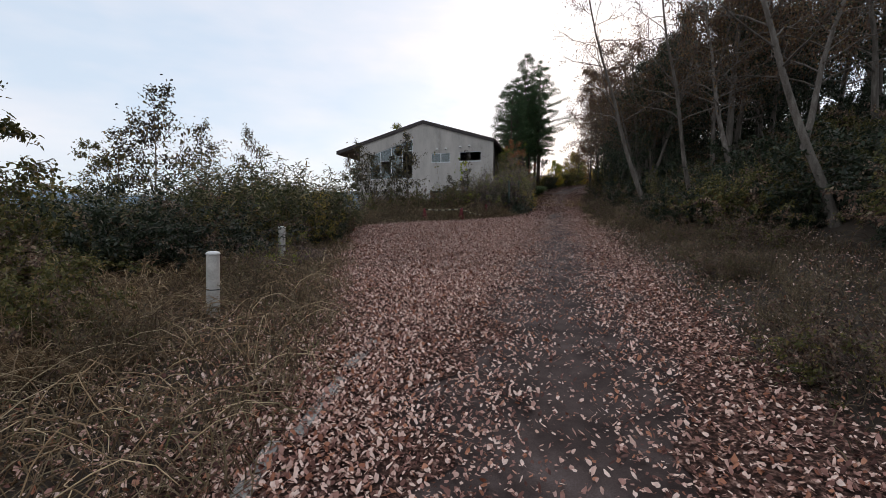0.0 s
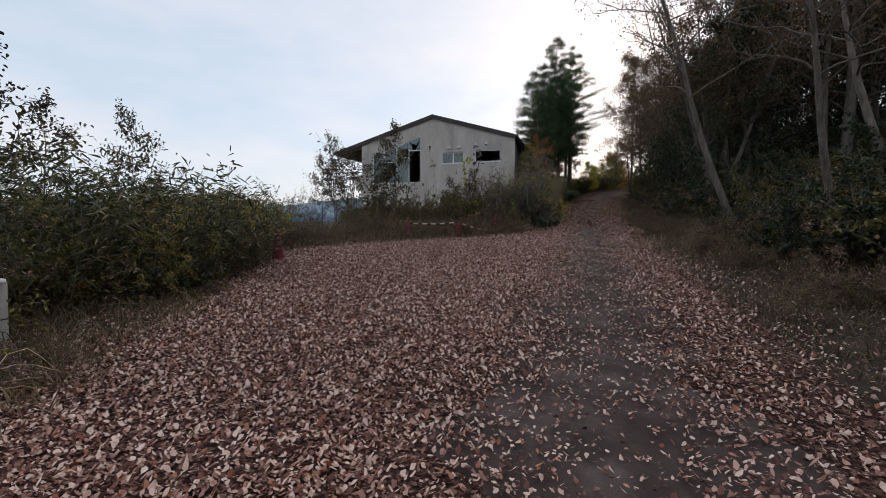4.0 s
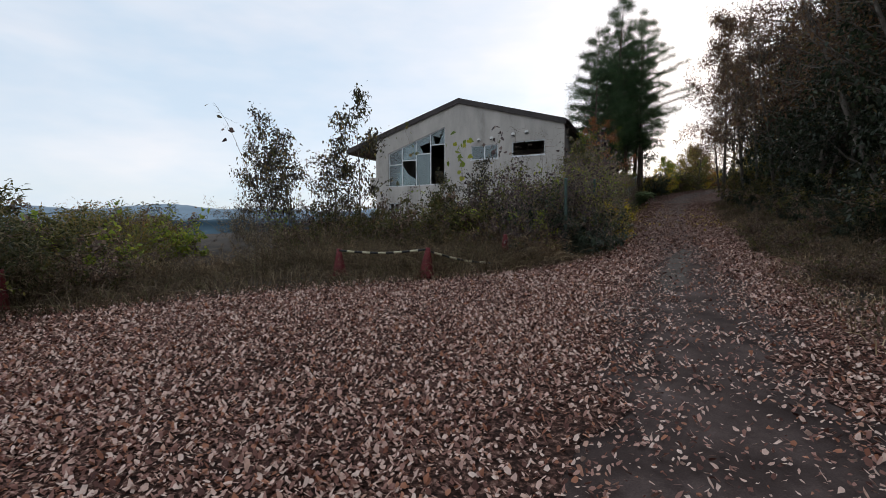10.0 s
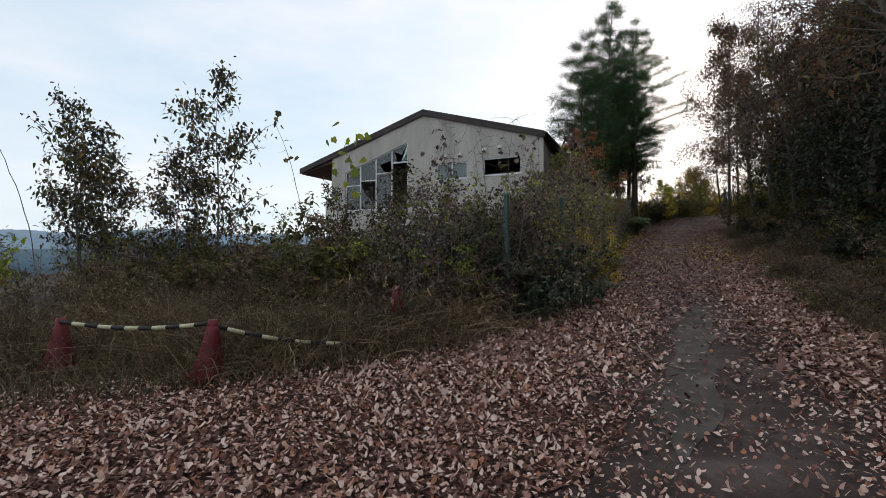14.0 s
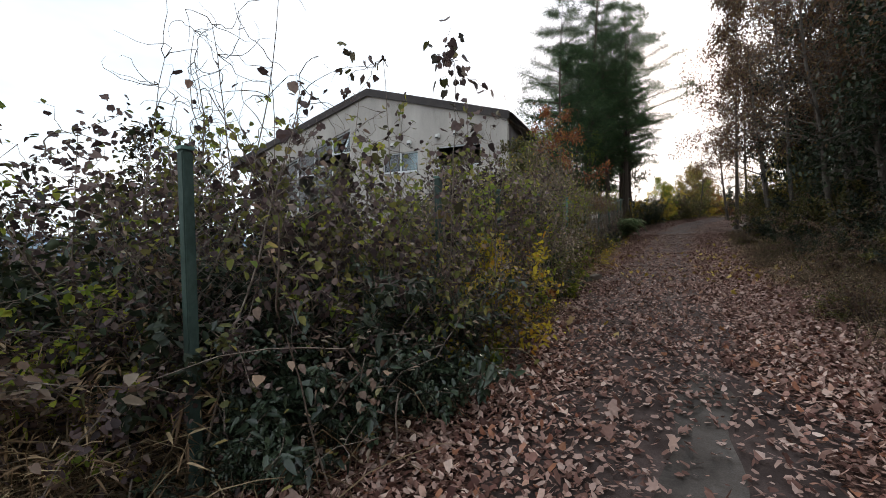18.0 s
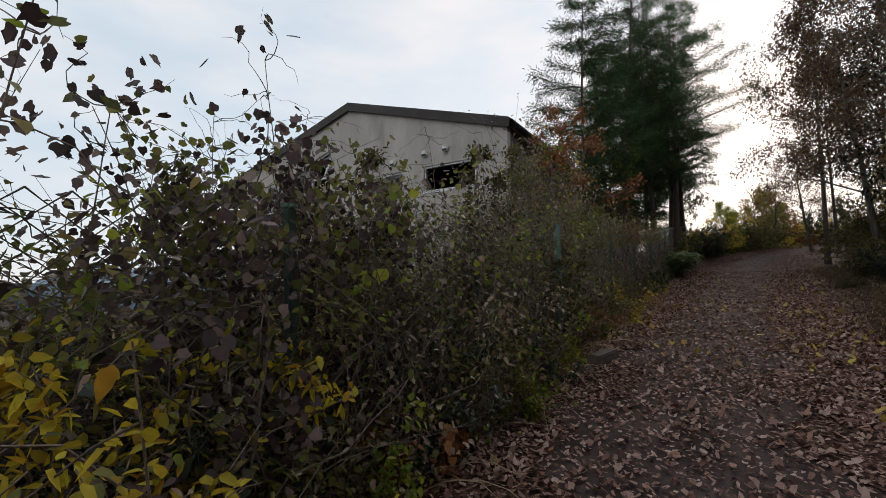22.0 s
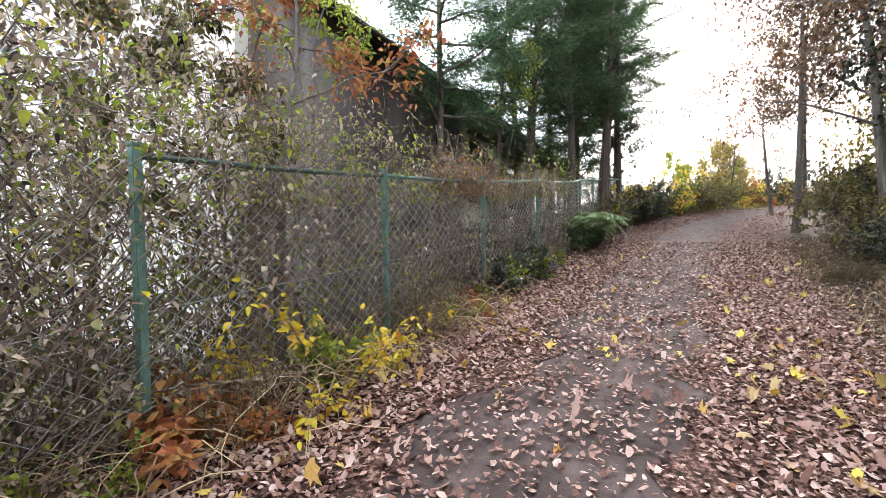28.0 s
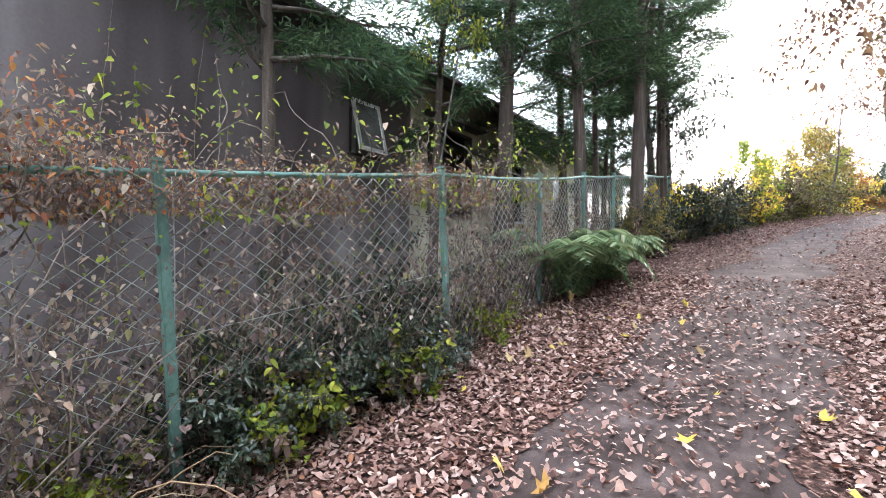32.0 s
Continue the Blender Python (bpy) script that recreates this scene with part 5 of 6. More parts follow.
scatter(brown_a, many(brown_spots + [
    (0.4, 22.4, 0.62), (2.3, 22.9, 0.95), (-1.4, 21.8, 0.5), (1.0, 24.6, 1.0), (-0.6, 26.0, 0.75), (0.6, 28.5, 0.9), (-3.0, 25.5, 0.75), (-2.6, 29.0, 0.8), (-4.6, 30.5, 0.8),
    (-3.6, 5.4, 0.6), (-4.6, 7.2, 0.8), (-6.0, 5.0, 0.9), (-5.4, 2.6, 0.8), (-3.2, 9.4, 0.8),
    (7.4, 10.0, 0.5), (8.0, 17.0, 0.6), (9.5, 25.0, 0.6), (11.3, 33.0, 0.6), (12.4, 41.0, 0.6)]))
scatter(brown_b, many([
    (2.9, 24.3, 1.0), (3.5, 25.6, 0.95), (1.8, 25.0, 1.1), (-1.6, 23.8, 0.7), (0.0, 24.2, 0.8), (-7.5, 8.5, 1.0)]))
scatter(yellow_a, many([(4.15, 25.6, 1.1), (4.45, 27.2, 0.6), (4.75, 29.6, 0.7), (9.6, 53.2, 1.7), (10.4, 56.0, 1.9), (11.6, 59.0, 2.2), (9.0, 50.4, 1.4), (8.3, 47.6, 1.2), (13.0, 63.0, 2.4), (14.5, 45.0, 1.0)]))
scatter(weed_a, many([(-0.9, 4.4, 0.6), (-1.6, 3.3, 0.7), (-0.7, 6.4, 0.6), (-1.5, 7.4, 0.6), (-2.6, 4.2, 0.8), (-3.1, 17.2, 0.7), (-2.4, 18.6, 0.7), (-1.4, 19.6, 0.6), (-2.0, 20.8, 0.8), (0.2, 21.4, 0.7), (1.8, 21.9, 0.7), (-5.8, 20.8, 1.0), (-7.5, 19.0, 1.0), (-7.0, 22.5, 1.1), (-8.8, 21.0, 1.2), (-5.0, 24.0, 1.0), (-6.8, 25.5, 1.2), (-9.5, 24.0, 1.2), (-1.0, 21.0, 0.7), (0.9, 21.4, 0.7), (-8.0, 16.0, 1.0), (-5.2, 15.8, 0.7), (-6.5, 17.0, 0.9), (2.7, 23.0, 0.8), (7.6, 19.0, 0.5), (8.9, 22.5, 0.5), (6.9, 14.5, 0.5), (10.6, 30.0, 0.5), (5.9, 8.0, 0.5)]))
scatter(sap_a, many([(-1.3, 23.2, 0.84), (-3.4, 22.4, 0.68), (-2.2, 23.6, 0.74), (-2.8, 22.4, 0.6), (0.8, 23.4, 0.55), (-4.2, 23.0, 0.6), (-1.8, 22.8, 0.62), (-3.8, 23.3, 0.55), (1.5, 24.2, 0.62), (-7.4, 13.8, 0.92), (-6.3, 14.2, 0.85), (-5.2, 15.2, 0.65), (-8.8, 14.0, 0.85)]))
scatter(sap_b, many([(-3.9, 6.5, 0.85), (-7.9, 12.6, 0.95), (4.2, 33.4, 1.25), (4.7, 34.4, 1.15), (3.9, 28.6, 0.9), (4.3, 31.4, 1.0), (-5.6, 16.0, 0.6)]))

# ---- conifers between house and fence ----
con_a = conifer("cypress", "tall dark green cypress with a bare lower trunk", 13.6, 0.17, 2.7, 0.31, "cypress row by the house", 62, 0.9)
scatter(con_a, many([(6.0, 43.4, 0.98), (5.6, 45.6, 0.9), (7.2, 44.9, 0.82), (6.4, 47.4, 0.88), (8.0, 48.0, 0.85), (8.8, 50.0, 0.78), (7.2, 51.0, 0.85)], (0.97, 1.03)))
pine = conifer("pine", "tall conifer with long level boughs and gaps of sky between", 13.0, 0.15, 3.6, 0.4, "cypress row by the house", 30, 1.1)
scatter(pine, many([(8.1, 46.0, 1.0), (8.6, 48.6, 0.95)], (0.97, 1.03)))
con_b = conifer("young_cypress", "slender cypress with a pale trunk beside the stained wall", 10.0, 0.09, 2.1, 0.34, "cypress row by the house", 44, 0.85)
scatter(con_b, many([(5.05, 39.2, 1.0), (5.5, 41.8, 0.95), (7.3, 46.2, 1.0), (7.0, 49.8, 1.1)], (0.97, 1.03)))
red_t = tree("russet_tree", "small tree with russet red autumn leaves by the house corner", M_red, 5.2, 0.05, 1.1, 0.5, 13, (0.05, 0.1), 190, lean=0.02)
red_t.matrix_basis = g_at(5.5, 33.97, 30, 0.95)
lime_t = tree("yellowing_tree", "thin tree with yellow-green leaves in front of the cypress", M_lime, 5.4, 0.04, 0.9, 0.7, 9, (0.05, 0.1), 110, lean=0.02)
scatter(lime_t, many([(5.6, 41.4, 0.9), (5.0, 35.3, 0.95)]))
fn = fern("fern", "large arching green fern at the roadside by the fence")
scatter(fn, [g_at(7.45, 42.1, 20, 1.35), g_at(7.8, 43.3, 80, 1.15)])

# ---- trees behind the house ----
back = tree("distant_tree", "sparse tree rising behind the roof", M_olive, 9.0, 0.12, 2.2, 0.35, 18, (0.12, 0.2), 160, "trees behind the house")
scatter(back, [at(-7.5, 62, 5.0, 10, 1.0), at(-3.6, 66, 4.6, 100, 0.95), at(-1.2, 64, 4.4, 200, 0.95)])

# ---- the wooded bank ----
oak_a = tree("woodland_tree", "woodland tree with a grey trunk and thin brown autumn leaves", M_autumn, 9.5, 0.13, 2.6, 0.3, 22, (0.08, 0.14), 250, "trees on the wooded bank", lean=0.08)
oak_b = tree("evergreen_oak", "dark evergreen oak with a dense crown", M_dark, 8.5, 0.14, 2.5, 0.22, 22, (0.09, 0.16), 480, "trees on the wooded bank", lean=0.05)
oak_c = tree("bare_tree", "half-bare woodland tree with a pale leaning trunk", M_autumn, 10.0, 0.1, 2.4, 0.35, 26, (0.05, 0.09), 85, "trees on the wooded bank", lean=0.12)
scatter(oak_a, many([(12.0, 21.0, 1.0), (11.0, 25.5, 0.85), (14.0, 30.0, 1.0), (13.4, 36.5, 0.85), (16.0, 41.0, 0.9), (17.0, 26.0, 1.2), (18.5, 49.0, 0.9), (16.5, 17.0, 1.2), (15.5, 55.0, 0.7)]))
scatter(oak_b, many([(14.5, 24.0, 1.1), (12.9, 28.5, 0.9), (15.5, 33.5, 1.1), (14.2, 40.0, 0.85), (16.0, 45.5, 0.9), (18.5, 21.0, 1.3), (19.0, 30.0, 1.3), (19.0, 38.0, 1.2), (20.0, 46.0, 1.1), (22, 56, 1.0)]))
scatter(oak_c, many([(10.4, 14.0, 0.95), (12.5, 9.0, 1.0), (9.2, 10.5, 0.9), (10.4, 16.2, 1.0), (9.6, 21.5, 0.8), (11.4, 23.0, 0.9), (12.4, 33.5, 0.85), (10.2, 4.0, 0.9), (8.6, 7.0, 0.85), (14.8, 37.5, 0.9), (15.0, 60.0, 0.6)]))
rs = tree("roadside_tree", "tall slim roadside tree with a bare trunk and thin golden crown", M_autumn, 11.5, 0.1, 3.0, 0.33, 34, (0.09, 0.16), 400, lean=0.005, bend=0.015)
scatter(rs, [g_at(13.25, 46.3, 0, 1.0), g_at(15.6, 52.0, 130, 0.85)])

fill = random.Random(9)
spots_a, spots_b, low = [], [], []
for k in range(12):
    y = -3 + k * 5.2
    for d in (5.5, 9.5, 14.0, 19.0):
        yy = y + fill.uniform(-2, 2)
        if yy < 15 or (yy < 24 and fill.random() < 0.6):
            continue
        xx = float(right_edge(yy)) + d + fill.uniform(-1.2, 1.2)
        (spots_b if fill.random() < (0.6 if yy > 25 else 0.0) else spots_a).append((xx, yy, fill.uniform(1.0, 1.35)))
    for d in (1.9, 2.9, 4.0, 5.4, 7.0, 9.0):
        for q in (0, 2.6):
            yy = y + q + fill.uniform(-1, 1)
            far = 1.6 if yy < 12 else 0.0
            low.append((float(right_edge(yy)) + d + far + fill.uniform(-0.5, 0.5), yy, fill.uniform(0.5, 0.8) + d * 0.05 - (0.2 if d < 2.5 else 0)))
for m in many(spots_b):
    copy_thing_at(oak_b, m)
for m in many(spots_a):
    copy_thing_at(oak_a, m)
for i, m in enumerate(many(low)):
    copy_thing_at((dark_a, dark_a, olive_a, brown_a)[i % 4], m)
for i, y in enumerate((18.0, 22.5, 26.0, 29.5, 33.0, 36.5, 39.5, 42.5)):
    copy_thing_at((oak_c, oak_a)[i % 2], many([(float(right_edge(y)) + 2.1 + 0.5 * (i % 3), y, 0.95)])[0])
for m in many([(float(right_edge(y)) + d, y, 1.45) for y in range(-2, 60, 4) for d in (11.0, 15.0) if y > 24 or d < 12]):
    copy_thing_at(dark_a, m)
for m in many([(9.6, 22.5, 0.85), (10.6, 26.5, 0.85), (11.4, 30.5, 0.9), (8.6, 15.0, 0.8), (12.3, 35.5, 0.8)]):
    copy_thing_at(oak_c, m)
# the far end of the road
for m in many([(16.5, 90, 0.45), (22, 94, 0.5), (26, 88, 0.5), (29, 90, 1.0), (8, 66, 0.8), (3, 70, 1.0), (20, 99, 0.55), (13, 98, 0.55)]):
    copy_thing_at(oak_a, m)
for m in many([(11.0, 57.5, 1.2), (12.2, 61.0, 1.2), (13.6, 65.5, 1.3), (9.2, 53.0, 1.0), (15.5, 71.5, 1.4), (19.4, 57.0, 0.9), (21.0, 61.5, 1.0)]):
    copy_thing_at(olive_a, m)

# ---- creepers over the fence, the hedge beside the road ----
vm_a = vine_mat("creeper", "withered brown creeper smothering the wire fence", [(M_brown, 0.55, 0.3), (M_pale, 0.25, 0.2), (M_olive, 0.2, 0.1)])
vm_b = vine_mat("creeper", "olive and yellow-green creeper climbing the wire fence", [(M_olive, 0.55, 0.0), (M_lime, 0.2, 0.4), (M_brown, 0.3, 0.2)])
vm_c = vine_mat("creeper", "dark leafy creeper and brambles against the wire fence", [(M_dark, 0.5, 0.0), (M_plum, 0.5, 0.4)], leaf=(0.03, 0.07))


def fence_at(y):
    ys = [p[1] for p in POSTS]
    return float(np.interp(y, ys, [p[0] for p in POSTS]))


places = {0: [], 1: [], 2: []}
order = [2, 0, 2, 1, 0, 2, 1, 0, 1, 0, 2, 1, 0, 1, 0, 1]
for k, y in enumerate(np.arange(22.4, 32.0, 1.5)):
    x = fence_at(y)
    if y > 23: places[order[k % 16]].append(g_at(x + (prand.uniform(-0.15, 0.22) if y < 29 else -0.4), y, -11 + prand.uniform(-12, 12), 1.0, prand.uniform(0.72, 0.95) * (0.78 if y < 27 else 1)))
    places[order[(k + 5) % 16]].append(g_at(x - 0.7 + prand.uniform(-0.2, 0.2), y + 0.4, 170 + prand.uniform(-12, 12), 1.0, prand.uniform(0.8, 1.05) * (0.78 if y < 27 else 1)))
for vm, q in ((vm_a, 0), (vm_b, 1), (vm_c, 2)):
    scatter(vm, places[q])
garland = vine_mat("creeper_garland", "straggling creeper with yellow-green leaves along the top rail", [(M_lime, 0.55, 0.0), (M_brown, 0.4, 0.0)], 0.5, 2.0, 520, (0.022, 0.055), 22, 0.12)
sparse = vine_mat("bare_creeper", "thin half-bare creeper with a few yellowing leaves on the fence", [(M_lime, 0.3, 0.3), (M_brown, 0.5, 0.2), (M_pale, 0.35, 0.1)], 2.4, 1.9, 1250, (0.02, 0.05), 20, 0.22)
scatter(sparse, [g_at(fence_at(y) - dx, y, -12 + 180 * (k % 2), 1.0, s) for k, (y, dx, s) in enumerate(((33.9, 0.1, 1.0), (34.8, 0.9, 1.1), (35.6, 0.05, 0.9), (32.6, 0.3, 1.0), (36.4, 0.5, 0.85), (33.3, 0.25, 1.05), (34.3, 0.3, 1.0), (32.1, 0.1, 0.95), (33.6, 0.8, 1.15)))])
scatter(garland, [g_at(fence_at(y), y, -12, 1.0, 1.0, 1.4) for y in (31.8, 33.3, 34.4, 36.0, 37.9, 39.6, 41.4)])

lime_a = shrub("weedy_shrub", "low weedy shrub with fresh yellow-green leaves", M_lime, 0.9, 0.8, 16, (0.05, 0.09), 40, 0.6, group="low weeds by the fence", second=M_brown)
red_a = shrub("russet_seedling", "low seedling with orange and russet leaves", M_red, 0.6, 0.6, 10, (0.06, 0.11), 26, 0.6, group="low weeds by the fence")
front = [(fence_at(y) + prand.uniform(0.1, 0.4), y, prand.uniform(0.45, 0.8) * (0.6 if 29.2 < y < 32 else 1)) for y in np.arange(24.7, 36.5, 0.95)]
scatter(lime_a, many(front[::2]))
for m in many(front[1::2]):
    copy_thing_at(weed_a, m)
scatter(red_a, many([(5.35, 31.9, 0.9), (5.75, 33.0, 0.8), (6.2, 36.4, 0.7), (4.7, 28.2, 0.9), (5.5, 33.1, 0.9)]))
for m in many([(6.35, 38.1, 0.7), (6.6, 38.9, 0.8), (6.1, 37.1, 0.5), (7.0, 40.3, 0.6)]):
    copy_thing_at(lime_a, m)

heap = vine_mat("leaf_heap", "heap of dead brown creeper leaves lying over the top rail", [(M_brown, 0.8, 0.0), (M_red, 0.2, 0.0)], 0.45, 1.6, 2400, (0.022, 0.05), 14, 0.2)
scatter(heap, [g_at(fence_at(36.5), 36.5, -12, 0.7, 0.8, 1.5), g_at(fence_at(37.0), 37.0, -12, 0.55, 0.6, 1.5), g_at(fence_at(38.1) - 0.1, 38.1, -12, 0.6, 0.5, 1.45), g_at(fence_at(39.6) - 0.1, 39.6, -12, 0.7, 0.5, 1.45)])

for i, m in enumerate(many([(-2.2, 22.6, 0.8), (-1.4, 22.9, 0.8), (-2.9, 23.4, 0.85), (0.4, 23.0, 0.75), (1.3, 22.6, 0.9), (2.1, 22.6, 0.8)])):
    copy_thing_at((brown_a, olive_a, brown_b)[i % 3], m)
for m in many([(-0.75, 20.0, 0.4), (-0.15, 20.1, 0.35), (0.6, 20.5, 0.4), (1.4, 20.6, 0.4), (1.9, 20.9, 0.45), (2.4, 21.4, 0.5), (-1.3, 20.3, 0.5), (0.2, 20.6, 0.45)]):
    copy_thing_at(weed_a, m)
# dead growth between the fence and the stained wall
for i, m in enumerate(many([(5.6, 38.4, 0.6), (5.9, 39.6, 0.65), (6.2, 40.9, 0.6), (5.2, 38.9, 0.6), (6.5, 42.3, 0.6), (5.7, 41.6, 0.7), (6.2, 43.6, 0.7)])):
    copy_thing_at((brown_a, dark_a, brown_b)[i % 3], m)
# the thicket that closes the far end of the road
for i in range(16):
    x, y = 12.0 + i * 1.8, 98 + 5 * math.sin(i * 1.7)
    copy_thing_at((olive_a, brown_a, dark_a, yellow_a)[i % 4], g_at(x, y, 47 * i, 2.0 + 0.5 * (i % 3)))
for i in range(9):
    x, y = 7.5 + i * 0.9, 53 + i * 2.6
    copy_thing_at((olive_a, yellow_a, olive_a)[i % 3], g_at(float(left_edge(y)) - 1.6, y, 61 * i, 1.2 + 0.1 * i))
for i in range(12):
    copy_thing_at((oak_a, oak_c, oak_b)[i % 3], g_at(5.0 + i * 2.6, 84 + 5 * math.sin(i * 2.1), 77 * i, 0.4 + 0.08 * (i % 3)))

for i, m in enumerate(many([(-4.0, 17.2, 0.7), (-4.3, 17.6, 0.8), (-3.2, 18.0, 0.6), (-3.9, 16.2, 0.8), (-5.2, 16.8, 0.9), (-4.6, 18.0, 0.8), (-3.3, 15.3, 0.75), (-5.0, 15.6, 1.0), (-6.8, 21.6, 0.8), (-8.6, 23.0, 0.9)])):
    copy_thing_at((bam, olive_a, brown_a)[i % 3], m)
for i, (x, y) in enumerate(POSTS[1:4]):
    copy_thing_at((vm_b, vm_a, vm_b)[i % 3], g_at(x + 0.12, y + 0.1, -11, 1.0, 0.8))


# ---- tall climbing vines that rise above the hedge ----


HEART = np.array([(0, 0), (0.26, -0.09), (0.46, 0.1), (0.47, 0.36), (0.4, 0.6), (0.16, 0.72), (0, 1.0), (-0.18, 0.74), (-0.38, 0.6), (-0.47, 0.36), (-0.46, 0.1), (-0.26, -0.09)])


def lobed(buf, p, d, size):
    """Lobed leaves hanging from p along d."""
    n = len(p)
    d = unit(d)
    side = unit(np.cross(d, rng.normal(size=(n, 3)) + [0, 0, 0.4]))
    up = np.cross(side, d)
    s = rng.uniform(*size, n)[:, None, None]
    u = (HEART[None, :, 0] + rng.normal(0, 0.05, (n, 12)))[..., None]
    w = (HEART[None, :, 1] + rng.normal(0, 0.04, (n, 12)))[..., None]
    c = (rng.uniform(-0.3, 0.7, n)[:, None, None]) * (u * u + 0.4 * w * w)
    v = p[:, None] + s * (side[:, None] * u + d[:, None] * w + up[:, None] * c)
    base = np.arange(n)[:, None] * 12
    buf.add(v.reshape(-1, 3), np.concatenate([base + [q] for q in MAPLE_TRI]))


def tall_vine(label, mats, h=2.8, stems=3, lean=(0.0, 0.0), size=(0.07, 0.13), clumps=7, per=9, low=0.5, tendrils=14, r=0.007, spread=0.2, sprig=0):
    """Thin stems, curling tendrils, lobed leaves in hanging clumps."""
    t = thing("climbing_vine", label, "climbing plant", "tall vines above the hedge")
    sb = Buf()
    ends = []
    for k in range(stems):
        L = h * rng.uniform(0.8, 1.08)
        pts = curve((rng.normal(0, spread), rng.normal(0, spread), 0), (lean[0] + rng.normal(0, 0.1), lean[1] + rng.normal(0, 0.12), 1), L, 14, 0.1, 0.03)
        far = np.hypot(pts[:, 0], pts[:, 1])
        pts[:, :2] *= np.minimum(1, 0.5 / np.maximum(far, 0.01))[:, None] ** 0.7
        tube(sb, pts, np.linspace(r, 0.002, 14), 5)
        ends.append(pts)
        for q in range(tendrils):
            i = rng.integers(4, 14)
            tw = curve(pts[i], rng.normal(size=3) + [0, 0, 0.3], rng.uniform(0.15, 0.6), 9, 0.38, 0.03)
            tube(sb, tw, np.linspace(0.0032, 0.001, 9), 3)
            ends.append(tw)
    tagged(part("branchwork", sb, M_stem, t), kind="stuff")
    top = np.concatenate(ends)
    top = top[top[:, 2] > low * top[:, 2].max()]
    for mt, share in mats:
        b = Buf()
        c = top[rng.integers(0, len(top), max(2, int(clumps * share)))]
        p = np.repeat(c, per, 0) + rng.normal(0, [0.07, 0.09, 0.12], (len(c) * per, 3))
        lobed(b, p, rng.normal(size=p.shape) * 0.7 + [0, 0, -0.8], size)
        if sprig:
            q = top[rng.integers(0, len(top), sprig)]
            L2 = rng.uniform(0.03, 0.07, sprig)
            leaves(b, q, rng.normal(size=q.shape), L2, L2 * 0.55)
        part("foliage", b, mt, t)
    return t


def vine_at(t, x, y, rz=0.0, s=1.0):
    t.matrix_basis = g_at(x, y, rz, s)
    return t


va = vine_at(tall_vine("bare tangled vine with a few black withered leaves", [(M_plum, 1.0)], 2.8, 5, (0.25, 0.1), (0.05, 0.09), 9, 2, 0.45, 26, 0.008, 0.35), 3.2, 23.0)
copy_thing_at(va, g_at(3.0, 23.9, 140, 1.05))
copy_thing_at(va, g_at(3.9, 27.2, 80, 0.95))
copy_thing_at(va, g_at(4.5, 29.3, 200, 0.95))
copy_thing_at(va, g_at(4.6, 31.4, 300, 1.05))
vine_at(tall_vine("vine hung with dark withered leaves in a drooping column", [(M_plum, 1.0), (M_sapling, 0.5)], 2.95, 2, (0.0, 0.0), (0.05, 0.095), 13, 6, 0.5, 16, 0.008, 0.05, 30), 4.36, 24.42)
vl = vine_at(tall_vine("vine with large yellow-green lobed leaves against the sky", [(M_lime, 1.0), (M_plum, 1.0), (M_olive, 0.6)], 2.5, 4, (0.0, 0.05), (0.035, 0.08), 6, 4, 0.5, 18, 0.006, 0.25, 30), 4.05, 25.75, 0, 1.05)
copy_thing_at(vl, g_at(3.75, 25.3, 140, 1.05))
copy_thing_at(vl, g_at(4.5, 27.9, 160, 0.98))
vd = vine_at(tall_vine("dense mass of purple-brown vine leaves hanging over the fence", [(M_plum, 1.0), (M_olive, 0.3)], 2.15, 6, (0.02, 0.0), (0.03, 0.062), 60, 15, 0.3, 14, 0.008, 0.45, 120), 4.35, 27.5)
copy_thing_at(vd, g_at(4.1, 26.9, 120, 0.92))
copy_thing_at(vd, g_at(4.5, 28.6, 230, 0.95))
vine_at(tall_vine("single leaning sprig with drooping withered leaflets", [(M_plum, 1.0)], 3.0, 1, (0.02, 0.05), (0.04, 0.08), 6, 3, 0.7, 12, 0.006, 0.02), 4.3, 26.66)
vine_at(tall_vine("bare twig reaching out over the fence", [(M_olive, 0.5)], 3.0, 2, (0.12, 0.3), (0.03, 0.05), 6, 2, 0.6, 12, 0.006, 0.04), 4.6, 28.3)
ve = vine_at(tall_vine("leggy stem with fresh green oval leaves at its tip", [(M_lime, 0.3), (M_olive, 0.3)], 2.5, 2, (0.0, 0.02), (0.04, 0.07), 3, 2, 0.5, 10, 0.006, 0.1, 40), 3.2, 23.9)
for x, y, r in ((3.3, 24.15, 40), (3.95, 24.9, 120), (4.2, 25.2, 220), (4.55, 27.0, 300), (4.9, 29.6, 30), (5.0, 30.2, 160)):
    copy_thing_at(ve, g_at(x, y, r, prand.uniform(0.85, 1.1)))

